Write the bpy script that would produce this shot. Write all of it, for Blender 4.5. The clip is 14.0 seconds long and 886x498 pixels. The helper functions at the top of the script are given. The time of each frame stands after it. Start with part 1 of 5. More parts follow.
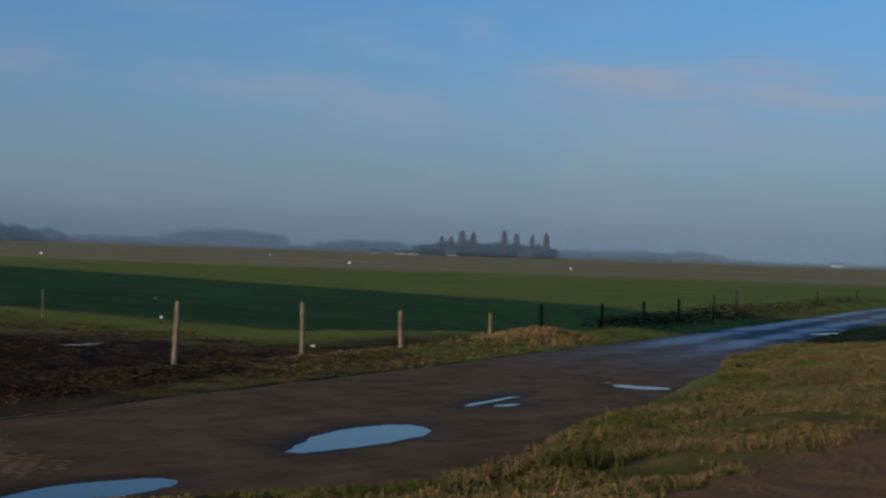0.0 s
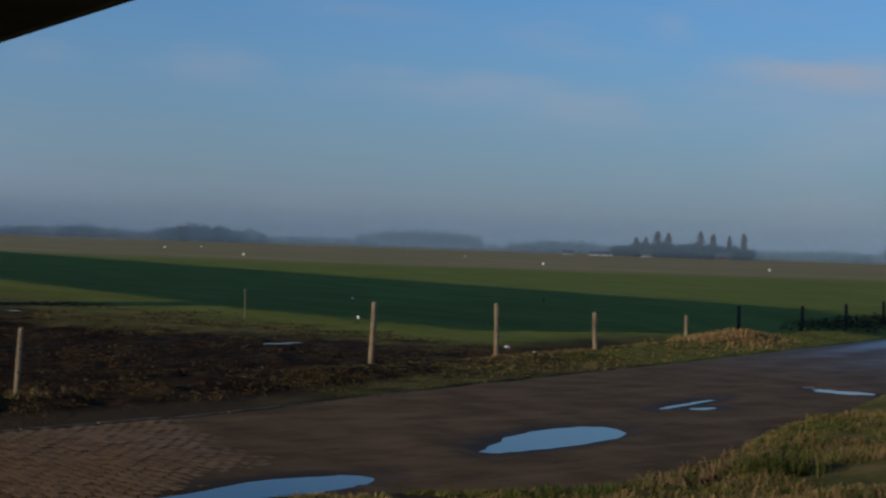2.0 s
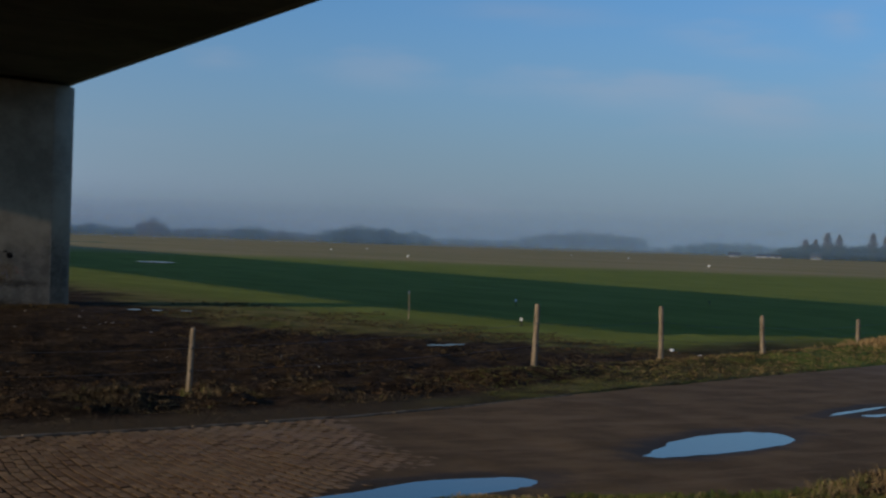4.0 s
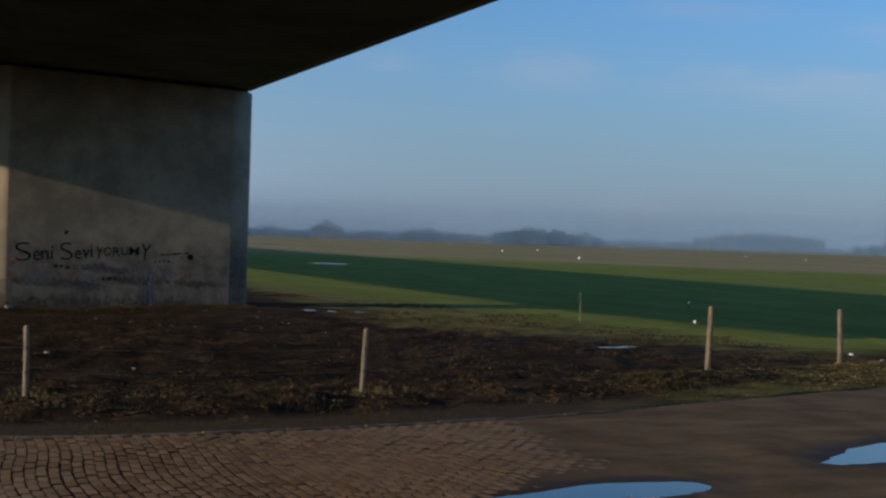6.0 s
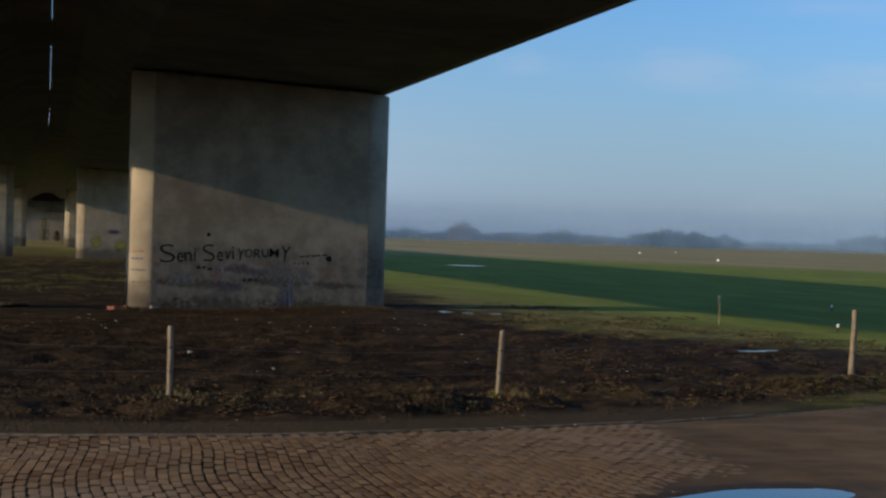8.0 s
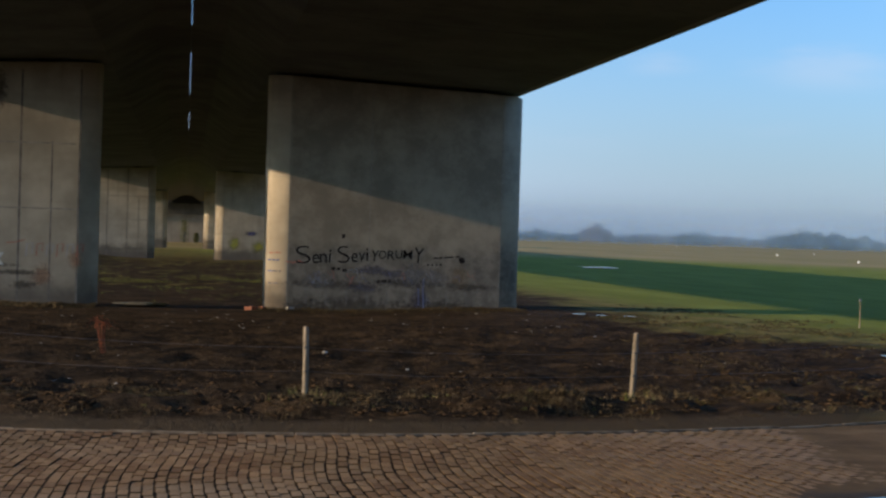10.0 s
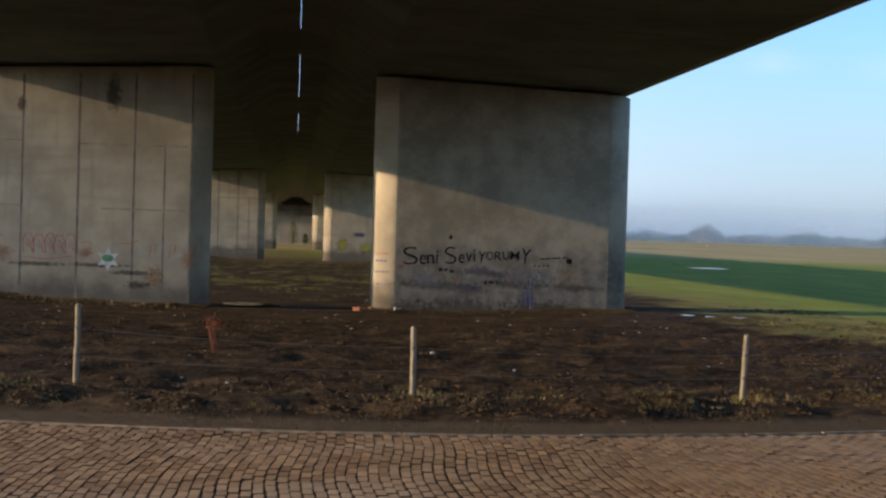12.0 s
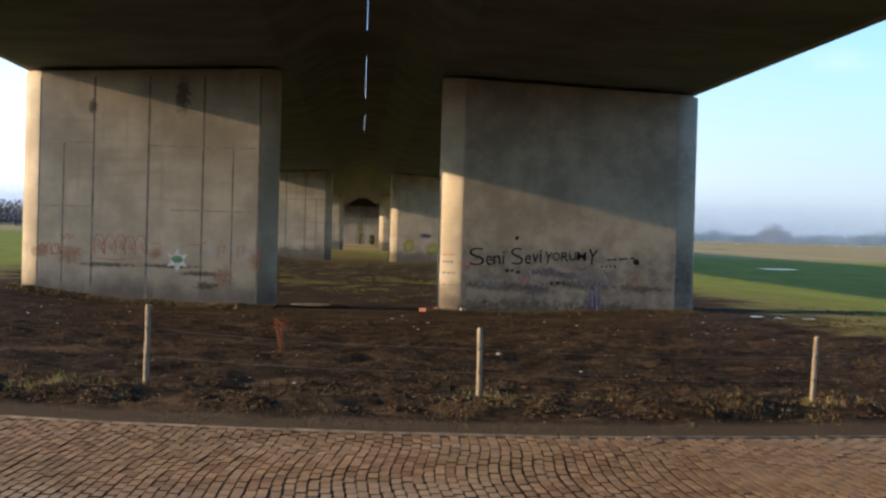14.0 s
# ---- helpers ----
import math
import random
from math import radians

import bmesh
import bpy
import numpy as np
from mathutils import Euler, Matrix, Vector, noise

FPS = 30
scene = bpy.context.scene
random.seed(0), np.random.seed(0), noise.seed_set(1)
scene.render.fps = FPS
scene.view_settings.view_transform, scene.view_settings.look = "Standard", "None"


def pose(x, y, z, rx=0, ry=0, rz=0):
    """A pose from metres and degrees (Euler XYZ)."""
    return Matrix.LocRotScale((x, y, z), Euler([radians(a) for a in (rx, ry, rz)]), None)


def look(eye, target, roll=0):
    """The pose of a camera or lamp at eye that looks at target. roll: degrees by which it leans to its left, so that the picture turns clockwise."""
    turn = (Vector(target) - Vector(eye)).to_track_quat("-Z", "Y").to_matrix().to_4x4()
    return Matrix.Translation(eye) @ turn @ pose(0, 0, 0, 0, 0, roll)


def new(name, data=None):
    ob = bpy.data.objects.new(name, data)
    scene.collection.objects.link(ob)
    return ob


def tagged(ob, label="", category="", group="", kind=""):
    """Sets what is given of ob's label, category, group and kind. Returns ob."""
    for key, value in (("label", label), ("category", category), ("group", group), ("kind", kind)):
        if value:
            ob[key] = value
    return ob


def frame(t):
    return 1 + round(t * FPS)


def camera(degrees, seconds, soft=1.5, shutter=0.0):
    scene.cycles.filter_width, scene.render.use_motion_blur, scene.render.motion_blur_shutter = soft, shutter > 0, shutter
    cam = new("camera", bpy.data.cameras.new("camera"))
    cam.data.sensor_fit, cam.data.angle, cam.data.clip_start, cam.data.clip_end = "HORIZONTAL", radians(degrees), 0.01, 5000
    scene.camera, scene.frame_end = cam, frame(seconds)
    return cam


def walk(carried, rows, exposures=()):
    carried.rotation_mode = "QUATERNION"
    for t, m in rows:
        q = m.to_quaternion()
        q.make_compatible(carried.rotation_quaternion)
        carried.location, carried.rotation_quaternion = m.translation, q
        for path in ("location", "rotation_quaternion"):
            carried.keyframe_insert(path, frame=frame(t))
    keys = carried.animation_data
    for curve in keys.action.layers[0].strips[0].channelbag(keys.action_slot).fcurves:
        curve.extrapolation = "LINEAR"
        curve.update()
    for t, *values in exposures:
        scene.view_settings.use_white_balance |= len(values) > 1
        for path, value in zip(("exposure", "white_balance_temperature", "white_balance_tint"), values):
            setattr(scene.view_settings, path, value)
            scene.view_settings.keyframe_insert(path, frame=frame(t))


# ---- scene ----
# The camera turns on one spot, on the verge under the gap between the two decks.
EYE = 2.25
cam = camera(34.47, 14.0, soft=2.4, shutter=0.5)
TURNS = [
    (0.0, -42.16, 0.06, 1.91),
    (0.5, -40.15, 0.01, 1.91),
    (1.0, -38.03, -0.06, 1.94),
    (1.5, -36.18, -0.11, 1.94),
    (2.0, -34.40, -0.15, 1.88),
    (2.5, -32.99, -0.19, 1.86),
    (3.0, -31.06, -0.23, 1.90),
    (3.5, -29.48, -0.25, 1.90),
    (6.0, -21.01, -0.43, 1.80),
    (6.5, -19.64, -0.44, 1.78),
    (7.0, -18.25, -0.47, 1.76),
    (7.5, -16.92, -0.51, 1.76),
    (8.0, -15.55, -0.52, 1.78),
    (10.5, -8.94, -0.65, 1.75),
    (11.0, -7.76, -0.67, 1.71),
    (11.5, -6.87, -0.67, 1.66),
    (12.0, -5.93, -0.71, 1.68),
    (12.5, -5.24, -0.72, 1.69),
    (13.0, -4.35, -0.74, 1.70),
    (13.5, -3.64, -0.76, 1.67),
    (14.0, -3.27, -0.75, 1.59),
]
walk(cam, [(t, pose(0, 0, EYE, 90 + pitch, 0, yaw) @ pose(0, 0, 0, 0, 0, roll)) for t, yaw, pitch, roll in TURNS],
     exposures=[(0.0, -1.25, 6300, 10), (3.5, -1.15, 6250, 10), (6.5, -0.75, 6300, 10), (8.0, -0.5, 6400, 10), (11.0, 0.12, 6750, 11), (14.0, 0.6, 7150, 14)])

# ---- world and sun ----
SUN_WAY = Vector((-1.0, -0.075, 0.217)).normalized()          # towards the sun
sun = new("sun", bpy.data.lights.new("sun", "SUN"))
sun.data.energy, sun.data.angle, sun.data.color = 5.7, radians(0.6), (1.0, 0.80, 0.57)
sun.matrix_world = look((0, 0, 60), Vector((0, 0, 60)) - SUN_WAY)

world = bpy.data.worlds.new("world")
scene.world = world
world.use_nodes = True
wn, wl = world.node_tree.nodes, world.node_tree.links
wn.clear()

w_sky = wn.new("ShaderNodeTexSky")
w_sky.sky_type, w_sky.sun_disc = "NISHITA", False
w_sky.sun_elevation = math.asin(SUN_WAY.z)
w_sky.sun_rotation = math.atan2(SUN_WAY.x, SUN_WAY.y)
w_sky.air_density, w_sky.dust_density, w_sky.ozone_density = 1.0, 0.6, 1.5
w_co = wn.new("ShaderNodeTexCoord")
w_sep = wn.new("ShaderNodeSeparateXYZ")
wl.new(w_co.outputs["Generated"], w_sep.inputs[0])
# haze towards the horizon
w_haze = wn.new("ShaderNodeMapRange")
w_haze.interpolation_type = "SMOOTHSTEP"
w_haze.inputs["From Min"].default_value, w_haze.inputs["From Max"].default_value = -0.02, 0.21
w_haze.inputs["To Min"].default_value, w_haze.inputs["To Max"].default_value = 0.85, 0.0
wl.new(w_sep.outputs["Z"], w_haze.inputs["Value"])
w_mix = wn.new("ShaderNodeMix")
w_mix.data_type = "RGBA"
w_mix.inputs[7].default_value = (2.85, 3.45, 4.5, 1)
w_dot = wn.new("ShaderNodeVectorMath")
w_dot.operation = "DOT_PRODUCT"
w_dot.inputs[1].default_value = (SUN_WAY.x, SUN_WAY.y, 0.0)
wl.new(w_co.outputs["Generated"], w_dot.inputs[0])
w_near = wn.new("ShaderNodeMapRange")
w_near.interpolation_type = "SMOOTHSTEP"
for w_key, w_val in (("From Min", -0.5), ("From Max", 0.3), ("To Min", 1.0), ("To Max", 2.4)):
    w_near.inputs[w_key].default_value = w_val
wl.new(w_dot.outputs["Value"], w_near.inputs["Value"])
w_scale = wn.new("ShaderNodeVectorMath")
w_scale.operation = "SCALE"
w_scale.inputs[0].default_value = (2.72, 3.34, 4.6)
wl.new(w_near.outputs[0], w_scale.inputs["Scale"])
wl.new(w_scale.outputs[0], w_mix.inputs[7])
wl.new(w_haze.outputs[0], w_mix.inputs[0])
w_tint = wn.new("ShaderNodeMix")
w_tint.data_type, w_tint.blend_type = "RGBA", "MULTIPLY"
w_tint.inputs[0].default_value = 1.0
w_tint.inputs[7].default_value = (0.70, 1.17, 1.80, 1)
wl.new(w_sky.outputs[0], w_tint.inputs[6])
wl.new(w_tint.outputs[2], w_mix.inputs[6])
# thin drawn-out clouds
w_map = wn.new("ShaderNodeMapping")
w_map.inputs["Scale"].default_value = (2.4, 2.4, 11.0)
w_map.inputs["Location"].default_value = (0.35, 0.1, 0.6)
wl.new(w_co.outputs["Generated"], w_map.inputs[0])
w_noise = wn.new("ShaderNodeTexNoise")
w_noise.inputs["Scale"].default_value, w_noise.inputs["Detail"].default_value, w_noise.inputs["Roughness"].default_value = 1.6, 3.5, 0.5
wl.new(w_map.outputs[0], w_noise.inputs["Vector"])
w_cl = wn.new("ShaderNodeMapRange")
w_cl.interpolation_type = "SMOOTHSTEP"
w_cl.inputs["From Min"].default_value, w_cl.inputs["From Max"].default_value = 0.48, 0.74
w_cl.inputs["To Max"].default_value = 0.28
wl.new(w_noise.outputs[0], w_cl.inputs["Value"])
w_mix2 = wn.new("ShaderNodeMix")
w_mix2.data_type = "RGBA"
w_mix2.inputs[7].default_value = (4.5, 4.9, 6.0, 1)
wl.new(w_cl.outputs[0], w_mix2.inputs[0])
wl.new(w_mix.outputs[2], w_mix2.inputs[6])
# shaping for the drifting clouds


def wmath(op, a, b=0.0):
    n = wn.new("ShaderNodeMath")
    n.operation = op
    for v, s in ((a, n.inputs[0]), (b, n.inputs[1])):
        if hasattr(v, "is_output"):
            wl.new(v, s)
        else:
            s.default_value = v
    return n.outputs[0]


def wstep(a, lo, hi, top=1.0):
    n = wn.new("ShaderNodeMapRange")
    n.interpolation_type = "SMOOTHSTEP"
    wl.new(a, n.inputs["Value"])
    n.inputs["From Min"].default_value, n.inputs["From Max"].default_value, n.inputs["To Max"].default_value = lo, hi, top
    return n.outputs[0]


w_fray = wn.new("ShaderNodeTexNoise")
w_fray.inputs["Scale"].default_value, w_fray.inputs["Detail"].default_value = 3.2, 5.0
w_fmap = wn.new("ShaderNodeMapping")
w_fmap.inputs["Scale"].default_value = (3.0, 3.0, 14.0)
wl.new(w_co.outputs["Generated"], w_fmap.inputs[0])
wl.new(w_fmap.outputs[0], w_fray.inputs["Vector"])
w_az = wmath("MULTIPLY", wmath("ARCTAN2", w_sep.outputs["X"], w_sep.outputs["Y"]), 57.2958)
w_el = wmath("MULTIPLY", wmath("ARCSINE", w_sep.outputs["Z"]), 57.2958)
w_drift = wmath("SUBTRACT", w_fray.outputs[0], 0.5)
w_bank = 0.0
# drifting clouds: azimuth, elevation, half width, half height (degrees), fall to one side, thickness
for c_az, c_el, c_w, c_h, c_fall, c_thick in ((50.0, 7.0, 5.0, 0.95, -0.06, 0.75), (56.5, 6.4, 5.5, 0.9, -0.07, 0.55), (52.5, 5.3, 8.5, 2.0, -0.05, 0.26), (34.6, 6.2, 5.5, 1.0, -0.05, 0.28), (39.6, 5.6, 3.2, 0.7, -0.05, 0.30),
                                              (25.0, 6.6, 3.0, 0.8, -0.04, 0.20), (43.4, 9.0, 1.4, 0.9, 0.0, 0.26), (39.4, 8.0, 3.5, 0.6, -0.10, 0.18), (18.6, 7.0, 1.8, 0.6, 0.0, 0.18), (65.0, 7.5, 5.0, 1.4, 0.0, 0.5)):
    c_u = wmath("DIVIDE", wmath("SUBTRACT", w_az, c_az), c_w)
    c_v = wmath("SUBTRACT", wmath("SUBTRACT", w_el, c_el), wmath("MULTIPLY", wmath("SUBTRACT", w_az, c_az), c_fall))
    c_v = wmath("DIVIDE", wmath("ADD", c_v, wmath("MULTIPLY", w_drift, 1.7)), c_h)
    c_r = wmath("SQRT", wmath("ADD", wmath("MULTIPLY", c_u, c_u), wmath("MULTIPLY", c_v, c_v)))
    w_bank = wmath("MAXIMUM", w_bank, wstep(wmath("ADD", c_r, wmath("MULTIPLY", w_drift, 2.2)), 1.25, -0.1, c_thick))
w_mix3 = wn.new("ShaderNodeMix")
w_mix3.data_type = "RGBA"
w_mix3.inputs[7].default_value = (5.3, 5.5, 6.3, 1)
wl.new(w_bank, w_mix3.inputs[0])
wl.new(w_mix2.outputs[2], w_mix3.inputs[6])
w_bg = wn.new("ShaderNodeBackground")
w_bg.inputs["Strength"].default_value = 0.15
wl.new(w_mix3.outputs[2], w_bg.inputs["Color"])
w_out = wn.new("ShaderNodeOutputWorld")
wl.new(w_bg.outputs[0], w_out.inputs["Surface"])


# ---- materials ----
class Mat:
    """A node material with short ways to write its maths."""

    def __init__(self, name):
        self.m = bpy.data.materials.new(name)
        self.m.use_nodes = True
        self.n, self.l = self.m.node_tree.nodes, self.m.node_tree.links
        self.b = self.n["Principled BSDF"]
        self.co = self.n.new("ShaderNodeTexCoord")
        self.geo = self.n.new("ShaderNodeNewGeometry")

    def put(self, a, socket):
        if hasattr(a, "is_output"):
            self.l.new(a, socket)
        else:
            socket.default_value = a

    def pos(self):
        return self.geo.outputs["Position"]

    def xyz(self, v=None):
        s = self.n.new("ShaderNodeSeparateXYZ")
        self.put(v if v is not None else self.pos(), s.inputs[0])
        return s.outputs

    def noise(self, scale, detail=4.0, rough=0.55, vec=None, stretch=None, warp=0.0):
        t = self.n.new("ShaderNodeTexNoise")
        t.inputs["Scale"].default_value, t.inputs["Detail"].default_value = scale, detail
        t.inputs["Roughness"].default_value, t.inputs["Distortion"].default_value = rough, warp
        v = vec if vec is not None else self.pos()
        if stretch:
            mp = self.n.new("ShaderNodeMapping")
            mp.inputs["Scale"].default_value = stretch
            self.l.new(v, mp.inputs[0])
            v = mp.outputs[0]
        self.l.new(v, t.inputs["Vector"])
        return t.outputs[0]

    def voronoi(self, scale, feature="F1", vec=None):
        t = self.n.new("ShaderNodeTexVoronoi")
        t.feature = feature
        t.inputs["Scale"].default_value = scale
        self.l.new(vec if vec is not None else self.pos(), t.inputs["Vector"])
        return t.outputs["Distance"]

    def math(self, op, a, b=0.0):
        t = self.n.new("ShaderNodeMath")
        t.operation = op
        self.put(a, t.inputs[0])
        self.put(b, t.inputs[1])
        return t.outputs[0]

    def step(self, a, lo, hi, to_lo=0.0, to_hi=1.0):
        t = self.n.new("ShaderNodeMapRange")
        t.interpolation_type = "SMOOTHSTEP"
        self.put(a, t.inputs["Value"])
        for k, v in (("From Min", lo), ("From Max", hi), ("To Min", to_lo), ("To Max", to_hi)):
            t.inputs[k].default_value = v
        return t.outputs[0]

    def mix(self, f, a, b):
        t = self.n.new("ShaderNodeMix")
        t.data_type = "RGBA"
        self.put(f, t.inputs[0])
        for v, s in ((a, t.inputs[6]), (b, t.inputs[7])):
            self.put((*v, 1.0) if isinstance(v, tuple) else v, s)
        return t.outputs[2]

    def random(self):
        return self.n.new("ShaderNodeObjectInfo").outputs["Random"]

    def island(self):
        return self.geo.outputs["Random Per Island"]

    def bump(self, height, strength=0.4, dist=0.02):
        t = self.n.new("ShaderNodeBump")
        t.inputs["Strength"].default_value, t.inputs["Distance"].default_value = strength, dist
        self.l.new(height, t.inputs["Height"])
        self.l.new(t.outputs[0], self.b.inputs["Normal"])

    def done(self, color, rough=0.8, metal=0.0, spec=None):
        self.put((*color, 1.0) if isinstance(color, tuple) else color, self.b.inputs["Base Color"])
        self.put(rough, self.b.inputs["Roughness"])
        self.b.inputs["Metallic"].default_value = metal
        if spec is not None:
            self.put(spec, self.b.inputs["Specular IOR Level"])
        return self.m


def ground_material():
    k = Mat("ground_soil_and_grass")
    x, y, z = k.xyz()
    n_big, n_mid, n_fine = k.noise(0.12, 4), k.noise(0.9, 5), k.noise(9.0, 6, 0.65)
    clod = k.noise(3.2, 8, 0.7)
    # soils and swards
    mud = k.mix(k.step(n_mid, 0.35, 0.7), (0.018, 0.0115, 0.0062), (0.074, 0.048, 0.026))
    mud = k.mix(k.step(clod, 0.5, 0.75), mud, (0.12, 0.078, 0.042))
    mud = k.mix(k.step(n_fine, 0.5, 0.68, 0.0, 0.65), mud, (0.135, 0.088, 0.047))
    mud = k.mix(k.step(k.noise(5.0, 6, 0.7), 0.42, 0.55, 0.6, 0.0), mud, (0.016, 0.010, 0.006))
    rut = k.noise(1.0, 4, 0.6, stretch=(0.10, 0.95, 1.0), warp=0.4)
    mud = k.mix(k.step(rut, 0.46, 0.62, 0.0, 0.5), mud, (0.020, 0.014, 0.009))
    mud = k.mix(k.step(rut, 0.30, 0.44, 0.4, 0.0), mud, (0.105, 0.066, 0.035))
    crop = k.mix(k.step(k.noise(0.5, 5, 0.6, stretch=(1.0, 0.25, 1.0)), 0.3, 0.7), (0.148, 0.172, 0.031), (0.205, 0.228, 0.047))
    rough = k.mix(k.step(k.noise(0.8, 6, 0.65), 0.35, 0.7), (0.105, 0.105, 0.027), (0.23, 0.18, 0.066))
    rough = k.mix(k.math("MULTIPLY", k.step(k.noise(0.7, 6, 0.7, stretch=(0.6, 1.3, 1.0)), 0.42, 0.58, 0.0, 0.85), k.math("MULTIPLY", k.step(y, 38.0, 27.0), k.step(k.math("SUBTRACT", y, k.math("MULTIPLY", x, 0.42)), 9.0, 12.0))), rough, (0.048, 0.036, 0.018))
    stubble = k.mix(k.step(k.noise(0.06, 5, 0.6, stretch=(1.0, 0.3, 1.0)), 0.3, 0.7), (0.27, 0.225, 0.095), (0.36, 0.27, 0.135))
    # where they lie
    wob = k.math("MULTIPLY", k.math("SUBTRACT", n_big, 0.5), 9.0)
    wob2 = k.math("MULTIPLY", k.math("SUBTRACT", n_mid, 0.5), 5.0)
    # distance beyond the bend of the brick edge
    bow = k.math("SUBTRACT", x, 1.6)
    off = k.math("SUBTRACT", k.math("SUBTRACT", y, 15.58), k.math("MULTIPLY", k.math("MULTIPLY", bow, bow), 0.027))
    reach = k.math("ADD", k.math("ABSOLUTE", x), k.math("ADD", wob, wob2))
    reach = k.math("SUBTRACT", reach, k.step(y, 34.0, 25.0, 0.0, 5.0))
    bare = k.math("MULTIPLY", k.step(reach, 11.0, 13.5, 1.0, 0.0), k.step(off, 0.5, 0.9))
    bare = k.math("MULTIPLY", bare, k.step(k.math("ADD", n_mid, k.step(y, 44.0, 62.0, -0.35, 0.06)), 0.62, 0.68, 1.0, 0.15))
    bare = k.math("MULTIPLY", bare, k.step(y, 100.0, 145.0, 1.0, 0.15))
    out = k.math("ADD", k.math("ADD", x, k.math("MULTIPLY", y, 0.12)), k.math("MULTIPLY", wob2, 1.2))
    meadow = k.math("MAXIMUM", k.step(out, 19.0, 24.0), k.step(x, -13.0, -16.0))
    far = k.math("ADD", k.math("ADD", k.math("MULTIPLY", x, 0.62), k.math("MULTIPLY", y, 0.785)), k.math("MULTIPLY", wob, 3.0))
    col = k.mix(meadow, rough, crop)
    col = k.mix(k.step(far, 128.0, 172.0), col, stubble)
    col = k.mix(bare, col, mud)
    run = k.math("ADD", k.math("SUBTRACT", y, k.math("MULTIPLY", x, 0.42)), k.math("MULTIPLY", wob2, 0.35))
    strip = k.math("MULTIPLY", k.math("MULTIPLY", k.step(run, 14.6, 15.4), k.step(run, 19.5, 16.5)), k.math("MULTIPLY", k.step(x, 29.0, 22.0), k.step(x, 11.0, 14.0)))
    col = k.mix(k.math("MULTIPLY", strip, 0.9), col, mud)
    verge_mud = k.math("MULTIPLY", k.step(x, 8.0, 11.0, 1.0, 0.0), k.step(k.math("ADD", off, k.math("MULTIPLY", n_mid, 0.5)), 0.95, 1.35, 1.0, 0.0))
    col = k.mix(verge_mud, col, (0.075, 0.053, 0.031))
    earth = k.math("MULTIPLY", k.step(k.math("ADD", k.math("SUBTRACT", y, k.math("MULTIPLY", x, 0.19)), k.math("MULTIPLY", n_mid, 0.8)), 6.6, 6.0), k.step(x, 6.0, 8.0))
    col = k.mix(earth, col, (0.215, 0.134, 0.070))
    k.bump(k.math("ADD", clod, k.math("MULTIPLY", n_fine, 0.5)), 1.0, 0.09)
    return k.done(col, 0.95, spec=0.04)


# level puddles: centre x, centre y, half length, half width, turn in degrees
PUDDLES = [(10.86, 13.32, 1.55, 0.54, 23), (6.0, 11.55, 1.3, 0.40, 10), (15.2, 15.55, 1.3, 0.07, 21), (14.95, 15.0, 0.26, 0.11, 8),
           (19.2, 15.92, 0.42, 0.27, -55), (19.25, 16.5, 0.22, 0.11, -50), (19.3, 16.93, 0.17, 0.09, -50), (40.6, 25.8, 1.75, 0.32, 10)]


